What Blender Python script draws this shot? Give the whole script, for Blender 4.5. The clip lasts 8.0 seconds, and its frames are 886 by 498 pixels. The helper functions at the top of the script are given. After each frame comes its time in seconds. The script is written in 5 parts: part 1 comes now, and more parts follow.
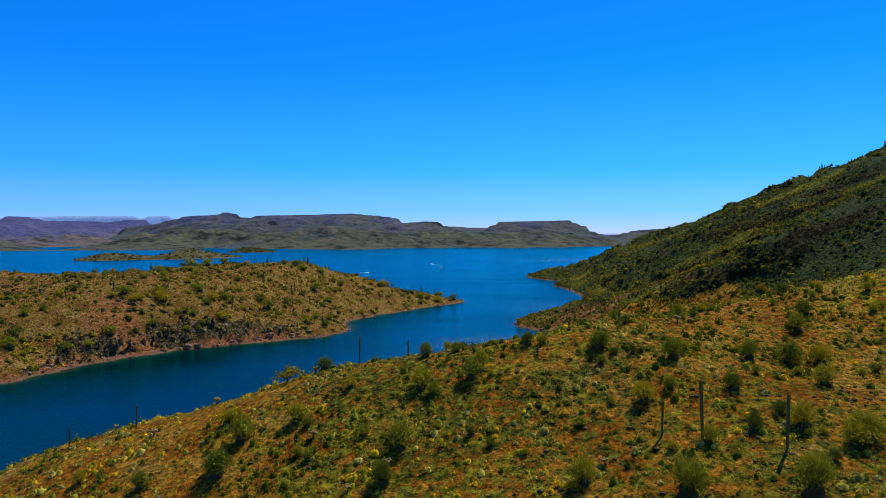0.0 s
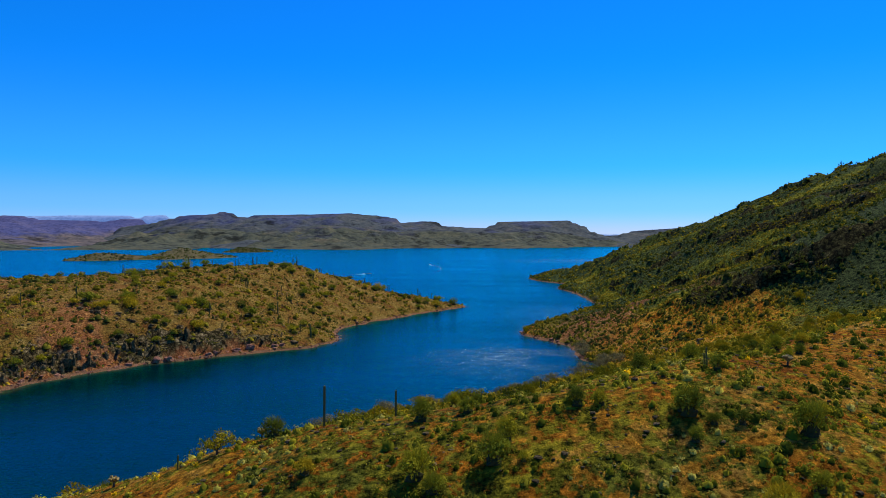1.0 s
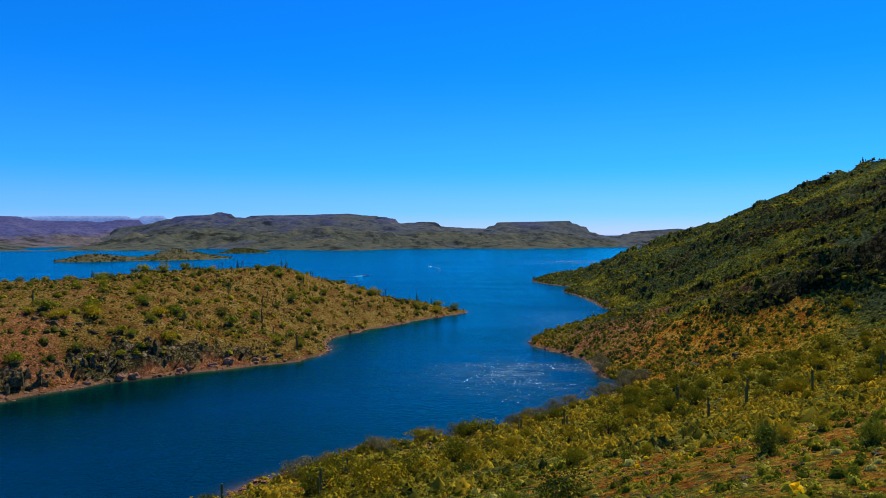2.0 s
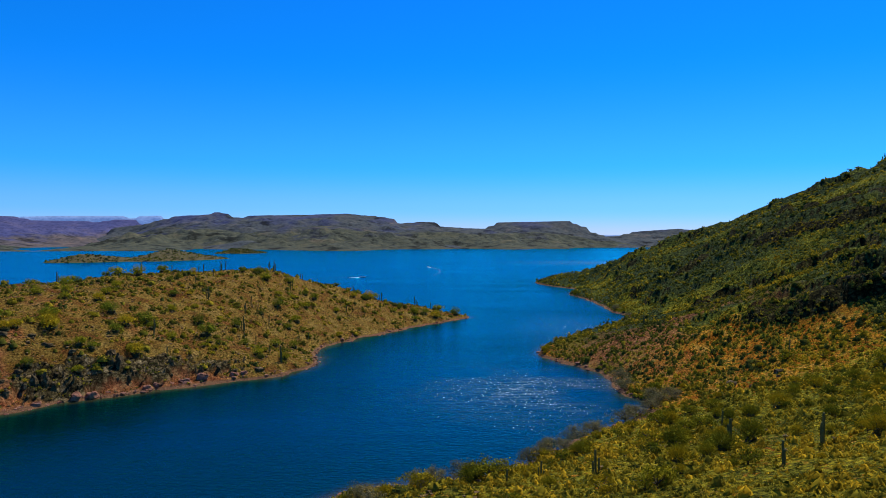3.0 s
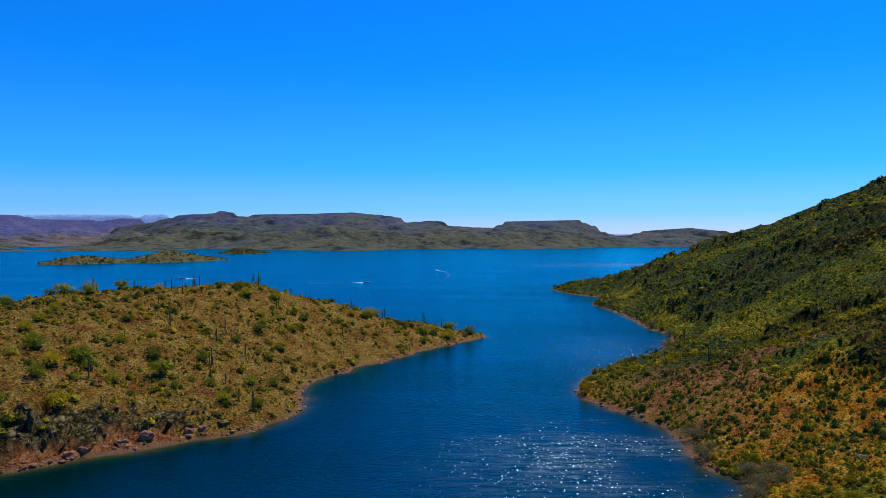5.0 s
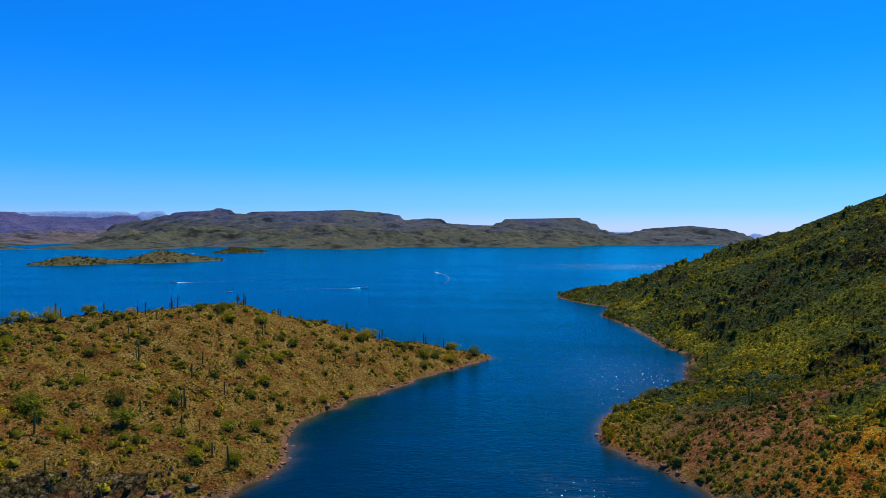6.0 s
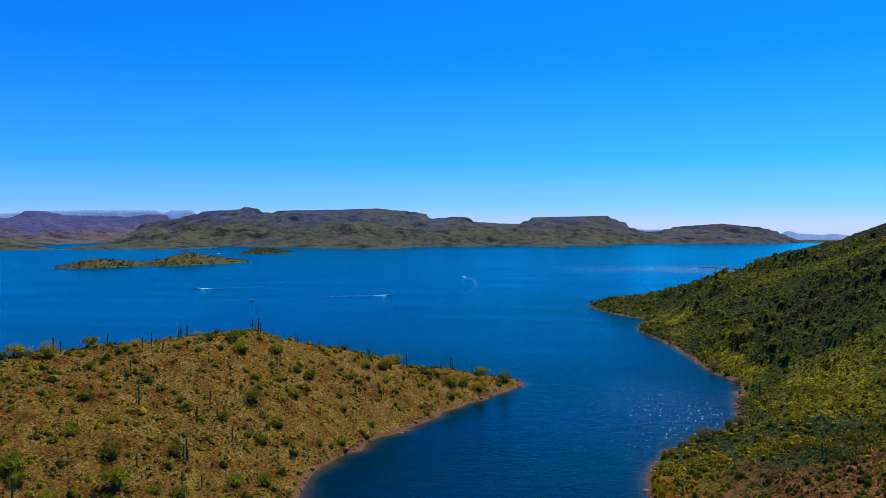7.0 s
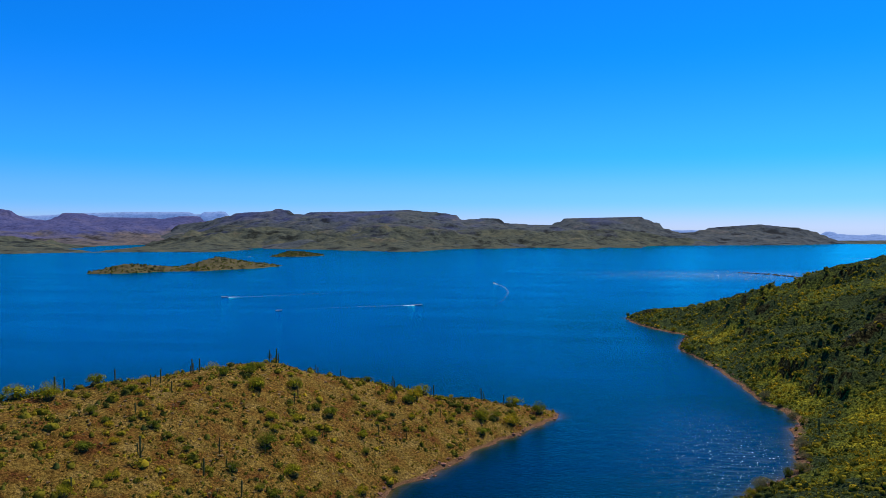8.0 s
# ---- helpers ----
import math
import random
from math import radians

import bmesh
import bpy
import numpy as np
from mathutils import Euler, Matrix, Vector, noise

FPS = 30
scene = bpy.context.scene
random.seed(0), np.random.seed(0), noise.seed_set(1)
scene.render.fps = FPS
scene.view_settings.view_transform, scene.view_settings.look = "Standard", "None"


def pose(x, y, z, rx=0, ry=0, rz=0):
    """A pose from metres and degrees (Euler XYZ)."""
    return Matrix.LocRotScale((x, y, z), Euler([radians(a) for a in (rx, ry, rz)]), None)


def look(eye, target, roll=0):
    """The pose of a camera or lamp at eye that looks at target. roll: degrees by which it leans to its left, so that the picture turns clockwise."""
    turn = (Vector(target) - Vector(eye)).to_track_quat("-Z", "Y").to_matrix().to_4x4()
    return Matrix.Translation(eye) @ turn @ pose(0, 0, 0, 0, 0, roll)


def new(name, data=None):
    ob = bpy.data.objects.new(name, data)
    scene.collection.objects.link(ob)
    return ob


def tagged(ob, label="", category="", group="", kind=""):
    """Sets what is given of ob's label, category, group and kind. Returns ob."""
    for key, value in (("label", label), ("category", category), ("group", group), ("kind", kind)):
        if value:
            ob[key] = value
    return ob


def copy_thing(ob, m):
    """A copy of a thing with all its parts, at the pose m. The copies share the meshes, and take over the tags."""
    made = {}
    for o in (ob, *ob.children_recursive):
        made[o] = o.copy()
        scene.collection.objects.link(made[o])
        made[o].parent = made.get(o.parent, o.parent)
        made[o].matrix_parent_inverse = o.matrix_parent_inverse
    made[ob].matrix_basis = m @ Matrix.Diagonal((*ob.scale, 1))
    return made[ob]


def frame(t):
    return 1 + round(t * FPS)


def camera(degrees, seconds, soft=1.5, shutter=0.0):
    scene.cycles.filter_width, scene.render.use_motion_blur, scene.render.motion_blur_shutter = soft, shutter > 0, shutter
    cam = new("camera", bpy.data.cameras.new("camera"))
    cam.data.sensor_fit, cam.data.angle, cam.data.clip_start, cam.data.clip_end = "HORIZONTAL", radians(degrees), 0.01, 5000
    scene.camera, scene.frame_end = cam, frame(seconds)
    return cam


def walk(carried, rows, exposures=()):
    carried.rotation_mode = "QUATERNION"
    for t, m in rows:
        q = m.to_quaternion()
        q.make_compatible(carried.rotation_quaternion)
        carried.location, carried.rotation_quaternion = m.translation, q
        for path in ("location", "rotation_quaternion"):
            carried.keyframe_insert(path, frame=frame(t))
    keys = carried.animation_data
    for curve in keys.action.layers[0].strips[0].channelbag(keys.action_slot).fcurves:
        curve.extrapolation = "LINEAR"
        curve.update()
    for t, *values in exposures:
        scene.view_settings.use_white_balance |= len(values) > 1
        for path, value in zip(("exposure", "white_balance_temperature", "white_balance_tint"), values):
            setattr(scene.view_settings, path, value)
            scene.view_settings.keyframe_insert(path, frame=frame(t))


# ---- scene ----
# ---------- camera ----------
cam = camera(62.2, 8.0, soft=0.4)
ROWS = [
    (0.0, (1.203, 0.437, 43.18), (1.176, 2.437, 43.147), 0.0),
    (0.5, (0.755, 15.849, 43.353), (0.73, 17.848, 43.32), 0.0),
    (1.0, (0.306, 30.777, 43.5), (0.283, 32.777, 43.467), 0.1),
    (1.5, (-0.323, 45.678, 43.6), (-0.344, 47.678, 43.568), 0.1),
    (3.0, (-1.614, 87.573, 43.56), (-1.632, 89.572, 43.529), 0.1),
    (3.5, (-2.144, 100.161, 43.594), (-2.159, 102.16, 43.564), 0.1),
    (4.0, (-2.767, 112.473, 43.85), (-2.8, 114.472, 43.817), 0.0),
    (4.5, (-3.65, 126.031, 45.157), (-3.688, 128.031, 45.124), 0.1),
    (6.0, (-6.868, 166.254, 55.189), (-6.901, 168.254, 55.143), 0.2),
    (6.5, (-7.478, 177.381, 59.51), (-7.538, 179.38, 59.46), 0.2),
    (7.0, (-8.0, 187.023, 63.624), (-8.105, 189.02, 63.569), 0.1),
    (7.5, (-8.336, 196.497, 67.775), (-8.488, 198.49, 67.72), 0.1),
    (8.0, (-8.526, 205.233, 71.917), (-8.715, 207.223, 71.861), 0.0),
]
walk(cam, [(t, look(eye, aim, roll)) for t, eye, aim, roll in ROWS])
# ---------- sky, sun ----------
SUN_HIGH, SUN_EAST = radians(57), radians(38)
world = bpy.data.worlds.new("sky")
scene.world = world
world.use_nodes = True
wn = world.node_tree
wn.nodes.clear()
sky = wn.nodes.new("ShaderNodeTexSky")
sky.sky_type, sky.sun_disc = "NISHITA", False
sky.sun_elevation, sky.sun_rotation = SUN_HIGH, SUN_EAST
sky.air_density, sky.dust_density, sky.ozone_density, sky.altitude = 1.0, 0.0, 1.5, 500
# Clear desert air: deep blue overhead, paling towards the horizon.
way = wn.nodes.new("ShaderNodeSeparateXYZ")
wn.links.new(wn.nodes.new("ShaderNodeTexCoord").outputs["Generated"], way.inputs[0])
air = wn.nodes.new("ShaderNodeValToRGB")
air.color_ramp.interpolation = "EASE"
while len(air.color_ramp.elements) < 5:
    air.color_ramp.elements.new(0.5)
for stop, at, col in zip(air.color_ramp.elements, (0.0, 0.04, 0.10, 0.24, 1.0),
                         ((0.3, 0.42, 0.88), (0.15, 0.41, 1.0), (0.055, 0.41, 1.0), (0.012, 0.39, 1.0), (0.02, 0.34, 1.0))):
    stop.position, stop.color = at, (*col, 1)
wn.links.new(way.outputs["Z"], air.inputs["Fac"])
tone = wn.nodes.new("ShaderNodeMix")
tone.data_type, tone.blend_type = "RGBA", "MULTIPLY"
tone.inputs[0].default_value = 1.0
wn.links.new(air.outputs[0], tone.inputs[7])
back = wn.nodes.new("ShaderNodeBackground")
back.inputs["Strength"].default_value = 0.15
wout = wn.nodes.new("ShaderNodeOutputWorld")
wn.links.new(sky.outputs[0], tone.inputs[6])
wn.links.new(tone.outputs[2], back.inputs["Color"])
wn.links.new(back.outputs[0], wout.inputs["Surface"])

sun = new("sun", bpy.data.lights.new("sun", "SUN"))
sun.data.energy, sun.data.angle, sun.data.color = 4.2, radians(0.53), (1.0, 0.92, 0.78)
sun_way = Vector((math.sin(SUN_EAST) * math.cos(SUN_HIGH), math.cos(SUN_EAST) * math.cos(SUN_HIGH), math.sin(SUN_HIGH)))
sun.matrix_world = look(tuple(sun_way * 300), (0, 0, 0))
scene.view_settings.exposure = 0.16
# ---------- mesh and material tools ----------
rng = np.random.default_rng(7)


def solid(name, verts, faces, material, tint=None, smooth=False):
    """A mesh from arrays; faces all of one size. tint: a value per vertex, or several by name."""
    verts, faces = np.asarray(verts, np.float32), np.asarray(faces, np.int32)
    me = bpy.data.meshes.new(name)
    n, k = faces.shape
    me.vertices.add(len(verts))
    me.vertices.foreach_set("co", verts.ravel())
    me.loops.add(n * k)
    me.loops.foreach_set("vertex_index", faces.ravel())
    me.polygons.add(n)
    me.polygons.foreach_set("loop_start", np.arange(0, n * k, k, dtype=np.int32))
    me.polygons.foreach_set("use_smooth", np.full(n, smooth))
    for key, values in (tint.items() if isinstance(tint, dict) else [("tint", tint)] if tint is not None else []):
        me.attributes.new(key, "FLOAT", "POINT").data.foreach_set("value", np.asarray(values, np.float32))
    me.update(calc_edges=True)
    me.materials.append(material)
    return me


def part(name, me, parent, label=""):
    """A mesh as one part of a thing."""
    ob = new(name, me)
    ob.parent = parent
    return tagged(ob, label)


def joined(pieces):
    """Joins (verts, faces) pairs of one face size."""
    vs, fs, at = [], [], 0
    for v, f in pieces:
        vs.append(np.asarray(v, float))
        fs.append(np.asarray(f) + at)
        at += len(v)
    return np.concatenate(vs), np.concatenate(fs)


def tube(path, radii, sides=6, cap=True):
    """A tube of quads along a path; its ends close to a point."""
    path, radii = np.asarray(path, float), list(radii)
    if cap:
        path = np.concatenate([path, path[-1:] + (path[-1] - path[-2]) * 0.05])
        radii = radii + [radii[-1] * 0.05]
    vs = []
    for k, p in enumerate(path):
        way = path[min(k + 1, len(path) - 1)] - path[max(k - 1, 0)]
        way = way / (np.linalg.norm(way) + 1e-9)
        side = np.cross(way, (0.31, 0.95, 0.07))
        side /= np.linalg.norm(side)
        up = np.cross(side, way)
        for a in range(sides):
            w = 2 * math.pi * a / sides
            vs.append(p + radii[k] * (math.cos(w) * side + math.sin(w) * up))
    fs = [(k * sides + a, k * sides + (a + 1) % sides, (k + 1) * sides + (a + 1) % sides, (k + 1) * sides + a)
          for k in range(len(path) - 1) for a in range(sides)]
    return np.array(vs), np.array(fs)


def leaves(centres, size, out=None, lean=0.55):
    """A small leafy quad at each centre, facing outwards with a random lean."""
    n = len(centres)
    face = rng.normal(size=(n, 3))
    face /= np.linalg.norm(face, axis=1)[:, None]
    if out is not None:
        face = out + lean * face
        face /= np.linalg.norm(face, axis=1)[:, None]
    a = np.cross(face, rng.normal(size=(n, 3)))
    a /= np.linalg.norm(a, axis=1)[:, None]
    b = np.cross(face, a)
    s = size * rng.uniform(0.6, 1.4, (n, 1))
    w = s * rng.uniform(0.35, 0.6, (n, 1))
    v = np.stack([centres - a * s, centres + b * w, centres + a * s, centres - b * w], 1).reshape(-1, 3)
    return v, np.arange(4 * n).reshape(n, 4)


def crown(n, width, height, lobes, hollow=0.55):
    """Points for the leaves of an uneven, lobed, domed bush, and the way each one faces."""
    mid = rng.normal(size=(lobes, 3)) * (0.22 * width, 0.22 * width, 0.14 * height)
    mid[:, 2] += height * 0.52 - 0.25 * np.hypot(mid[:, 0], mid[:, 1])
    size = rng.uniform(0.45, 1.0, lobes)
    pick = rng.choice(lobes, n, p=size / size.sum())
    way = rng.normal(size=(n, 3))
    way /= np.linalg.norm(way, axis=1)[:, None]
    r = rng.uniform(hollow, 1.08, (n, 1)) ** 0.7
    p = mid[pick] + way * r * size[pick, None] * (0.33 * width, 0.33 * width, 0.4 * height)
    p[:, 2] = np.abs(p[:, 2] - 0.03) + 0.03
    out = 0.6 * way + p / (0.5 * width, 0.5 * width, height) * 0.6
    return p, out / np.linalg.norm(out, axis=1)[:, None]


def tuft(n, leaf, width, height, lobes, hollow=0.55, lean=0.55):
    """The leaves of a bush."""
    p, out = crown(n, width, height, lobes, hollow)
    return leaves(p, leaf, out, lean)


def spray(n, length, width, height):
    """Thin twigs that fan up and out to the fuzzy rim of a bush."""
    w, up = rng.uniform(0, 6.28, n), rng.uniform(0.2, 1.0, n) ** 0.5
    way = np.stack([np.cos(w) * np.sqrt(1 - up * up * 0.96), np.sin(w) * np.sqrt(1 - up * up * 0.96), up], 1)
    tip = way * (0.5 * width, 0.5 * width, height) * rng.uniform(0.78, 1.12, (n, 1))
    side = np.cross(way, rng.normal(size=(n, 3)))
    side *= 0.024 * length / np.linalg.norm(side, axis=1)[:, None]
    low = tip - (way + rng.normal(size=(n, 3)) * 0.35) * length
    mid = 0.5 * (tip + low)
    return np.stack([low, mid + side, tip, mid - side], 1).reshape(-1, 3), np.arange(4 * n).reshape(n, 4)


def spread(template, places, scales, turns, tints, squash=None):
    """Many copies of a (verts, faces) template as arrays, each with its place, size, turn and tint."""
    v, f = template
    c, s = np.cos(turns)[:, None], np.sin(turns)[:, None]
    x = (v[None, :, 0] * c - v[None, :, 1] * s) * scales[:, None]
    y = (v[None, :, 0] * s + v[None, :, 1] * c) * scales[:, None]
    z = v[None, :, 2] * (scales if squash is None else scales * squash)[:, None]
    out = np.stack([x + places[:, :1], y + places[:, 1:2], z + places[:, 2:3]], 2).reshape(-1, 3)
    faces = (f[None] + (np.arange(len(places)) * len(v))[:, None, None]).reshape(-1, f.shape[1])
    return out, faces, np.repeat(tints, len(v))


def node_material(name, rough=0.9, spec=0.2):
    m = bpy.data.materials.new(name)
    m.use_nodes = True
    b = m.node_tree.nodes["Principled BSDF"]
    b.inputs["Roughness"].default_value = rough
    b.inputs["Specular IOR Level"].default_value = spec
    return m, m.node_tree, b


def add(t, kind, **values):
    n = t.nodes.new(kind)
    for key, value in values.items():
        n.inputs[key.replace("_", " ")].default_value = value
    return n


def noise_node(t, scale, detail=4.0, rough=0.55, where=None):
    n = add(t, "ShaderNodeTexNoise", Scale=scale, Detail=detail, Roughness=rough)
    if where is None:
        where = add(t, "ShaderNodeNewGeometry").outputs["Position"]
    t.links.new(where, n.inputs["Vector"])
    return n


def ramp(t, fac, stops):
    n = t.nodes.new("ShaderNodeValToRGB")
    e = n.color_ramp.elements
    while len(e) < len(stops):
        e.new(0.5)
    for k, (at, col) in enumerate(stops):
        e[k].position, e[k].color = at, (*col, 1) if len(col) == 3 else col
    t.links.new(fac, n.inputs["Fac"])
    return n.outputs["Color"]


def mix(t, fac, a, b, kind="MIX"):
    n = t.nodes.new("ShaderNodeMix")
    n.data_type, n.blend_type = "RGBA", kind
    for value, key in ((fac, "Factor"), (a, "A"), (b, "B")):
        sockets = [i for i in n.inputs if i.name == key and i.type == ("VALUE" if key == "Factor" else "RGBA")]
        if isinstance(value, bpy.types.NodeSocket):
            t.links.new(value, sockets[0])
        else:
            sockets[0].default_value = value if key == "Factor" else (*value, 1)
    return [o for o in n.outputs if o.type == "RGBA"][0]


def attribute(t, name):
    n = t.nodes.new("ShaderNodeAttribute")
    n.attribute_name = name
    return n.outputs["Fac"]


def sums(t, a, k, b):
    """a * k + b on sockets or numbers."""
    n = t.nodes.new("ShaderNodeMath")
    n.operation = "MULTIPLY_ADD"
    for value, socket in zip((a, k, b), n.inputs):
        if isinstance(value, bpy.types.NodeSocket):
            t.links.new(value, socket)
        else:
            socket.default_value = value
    return n.outputs[0]


def relief(t, b, height, strength, distance):
    n = add(t, "ShaderNodeBump", Strength=strength, Distance=distance)
    t.links.new(height, n.inputs["Height"])
    t.links.new(n.outputs[0], b.inputs["Normal"])
# ---------- materials ----------
def make_soil():
    """Orange gravelly soil; 'lush' is how much of it herbs and litter cover, 'rock' where bare rock comes through,
    'west' the tan gravel of the peninsula, 'field' yellow herb slopes, 'ledge' red rock shelves by the water."""
    m, t, b = node_material("desert_soil", 1.0, 0.03)
    mid, fine, grain = noise_node(t, 0.16, 5, 0.6), noise_node(t, 1.5, 9, 0.78), noise_node(t, 5.0, 6, 0.75)
    soil = ramp(t, mid.outputs[0], [(0.3, (0.19, 0.058, 0.005)), (0.46, (0.37, 0.14, 0.011)), (0.54, (0.41, 0.2, 0.018)), (0.7, (0.42, 0.26, 0.05))])
    gravel = ramp(t, mid.outputs[0], [(0.33, (0.15, 0.06, 0.016)), (0.45, (0.2, 0.112, 0.022)), (0.56, (0.228, 0.15, 0.03)), (0.7, (0.29, 0.195, 0.055))])
    soil = mix(t, attribute(t, "west"), soil, gravel)
    grit = ramp(t, fine.outputs[0], [(0.38, (0.16, 0.14, 0.12)), (0.46, (0.65, 0.62, 0.6)), (0.54, (1.15, 1.15, 1.15)), (0.63, (2.3, 2.2, 2.0))])
    soil = mix(t, 1.0, soil, grit, "MULTIPLY")
    shade = sums(t, attribute(t, "lush"), -0.55, sums(t, noise_node(t, 0.07, 5, 0.6).outputs[0], 1.0, 0.25))
    shade = sums(t, attribute(t, "field"), 0.2, shade)
    hue = ramp(t, shade, [(0.26, (0.045, 0.062, 0.02)), (0.42, (0.1, 0.115, 0.016)), (0.58, (0.21, 0.19, 0.014)), (0.75, (0.32, 0.26, 0.016))])
    tuft = ramp(t, noise_node(t, 0.9, 9, 0.78).outputs[0], [(0.4, (0.06, 0.09, 0.08)), (0.47, (0.5, 0.55, 0.5)), (0.53, (1.1, 1.1, 1.1)), (0.62, (2.4, 2.2, 1.7))])
    herb = mix(t, 1.0, hue, tuft, "MULTIPLY")
    cover = sums(t, noise_node(t, 0.7, 8, 0.72).outputs[0], 1.6, sums(t, attribute(t, "lush"), 1.0, -0.85))
    col = mix(t, ramp(t, cover, [(0.38, (0, 0, 0)), (0.47, (1, 1, 1))]), soil, herb)
    # Dark rock with brown and pinkish faces between black cracks.
    crack = add(t, "ShaderNodeTexVoronoi", Scale=0.55)
    crack.feature = "DISTANCE_TO_EDGE"
    bent = add(t, "ShaderNodeMapping", Scale=(1.0, 1.0, 0.45))
    t.links.new(add(t, "ShaderNodeNewGeometry").outputs["Position"], bent.inputs[0])
    t.links.new(bent.outputs[0], crack.inputs["Vector"])
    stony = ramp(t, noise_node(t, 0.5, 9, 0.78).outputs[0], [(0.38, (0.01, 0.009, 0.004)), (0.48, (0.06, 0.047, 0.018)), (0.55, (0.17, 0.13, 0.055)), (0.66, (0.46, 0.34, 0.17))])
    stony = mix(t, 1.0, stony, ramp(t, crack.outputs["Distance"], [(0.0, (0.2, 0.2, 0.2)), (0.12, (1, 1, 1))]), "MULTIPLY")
    # Off the peninsula the same stone is coloured darker as crags in shade.
    shaded_stony = mix(t, 1.0, stony, (0.34, 0.4, 0.28), "MULTIPLY")
    stony = mix(t, attribute(t, "west"), shaded_stony, stony)
    bare = sums(t, noise_node(t, 0.3, 7, 0.72).outputs[0], 1.3, sums(t, attribute(t, "rock"), 1.0, -0.95))
    bare = ramp(t, bare, [(0.3, (0, 0, 0)), (0.42, (1, 1, 1))])
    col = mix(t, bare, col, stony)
    pink = mix(t, 1.0, ramp(t, noise_node(t, 0.35, 5, 0.6).outputs[0], [(0.35, (0.16, 0.05, 0.02)), (0.5, (0.29, 0.11, 0.042)), (0.7, (0.38, 0.2, 0.08))]), grit, "MULTIPLY")
    col = mix(t, attribute(t, "ledge"), col, pink)
    # Bare bleached bank along the waterline.
    pos = add(t, "ShaderNodeSeparateXYZ")
    t.links.new(add(t, "ShaderNodeNewGeometry").outputs["Position"], pos.inputs[0])
    bank = ramp(t, sums(t, fine.outputs[0], -0.9, pos.outputs["Z"]), [(0.0, (1, 1, 1)), (0.12, (0.7, 0.7, 0.7)), (0.35, (0, 0, 0))])
    pale = ramp(t, grain.outputs[0], [(0.35, (0.07, 0.035, 0.018)), (0.5, (0.22, 0.115, 0.055)), (0.7, (0.4, 0.25, 0.14))])
    col = mix(t, bank, col, pale)
    t.links.new(col, b.inputs["Base Color"])
    rugged = mix(t, bare, grain.outputs[0], crack.outputs["Distance"])
    relief(t, b, sums(t, rugged, 0.45, fine.outputs[0]), 1.0, 0.9)
    return m


def make_rock(name, dark, mid_tone, light):
    m, t, b = node_material(name, 0.9, 0.2)
    n, f = noise_node(t, 1.1, 8, 0.75), noise_node(t, 3.5, 7, 0.75)
    col = ramp(t, n.outputs[0], [(0.3, dark), (0.52, mid_tone), (0.75, light)])
    info = add(t, "ShaderNodeNewGeometry")
    col = mix(t, 1.0, col, ramp(t, info.outputs["Random Per Island"], [(0.0, (0.6, 0.6, 0.6)), (1.0, (1.25, 1.2, 1.15))]), "MULTIPLY")
    t.links.new(col, b.inputs["Base Color"])
    relief(t, b, f.outputs[0], 1.0, 0.4)
    return m


def make_leaf(name, stops, own=False, glow=0.22):
    """Thin leaves that let some light through. stops run along each plant's tint."""
    m = bpy.data.materials.new(name)
    m.use_nodes = True
    t = m.node_tree
    t.nodes.remove(t.nodes["Principled BSDF"])
    if own:
        fac = add(t, "ShaderNodeObjectInfo").outputs["Random"]
    else:
        a = t.nodes.new("ShaderNodeAttribute")
        a.attribute_name = "tint"
        fac = a.outputs["Fac"]
    col = ramp(t, fac, stops)
    island = add(t, "ShaderNodeNewGeometry").outputs["Random Per Island"]
    col = mix(t, 1.0, col, ramp(t, island, [(0.0, (0.55, 0.6, 0.55)), (0.6, (1, 1, 1)), (1.0, (1.5, 1.4, 1.1))]), "MULTIPLY")
    d, s = add(t, "ShaderNodeBsdfDiffuse"), add(t, "ShaderNodeBsdfTranslucent")
    x = add(t, "ShaderNodeMixShader", Fac=glow)
    t.links.new(col, d.inputs["Color"])
    t.links.new(col, s.inputs["Color"])
    t.links.new(d.outputs[0], x.inputs[1])
    t.links.new(s.outputs[0], x.inputs[2])
    t.links.new(x.outputs[0], t.nodes["Material Output"].inputs["Surface"])
    return m


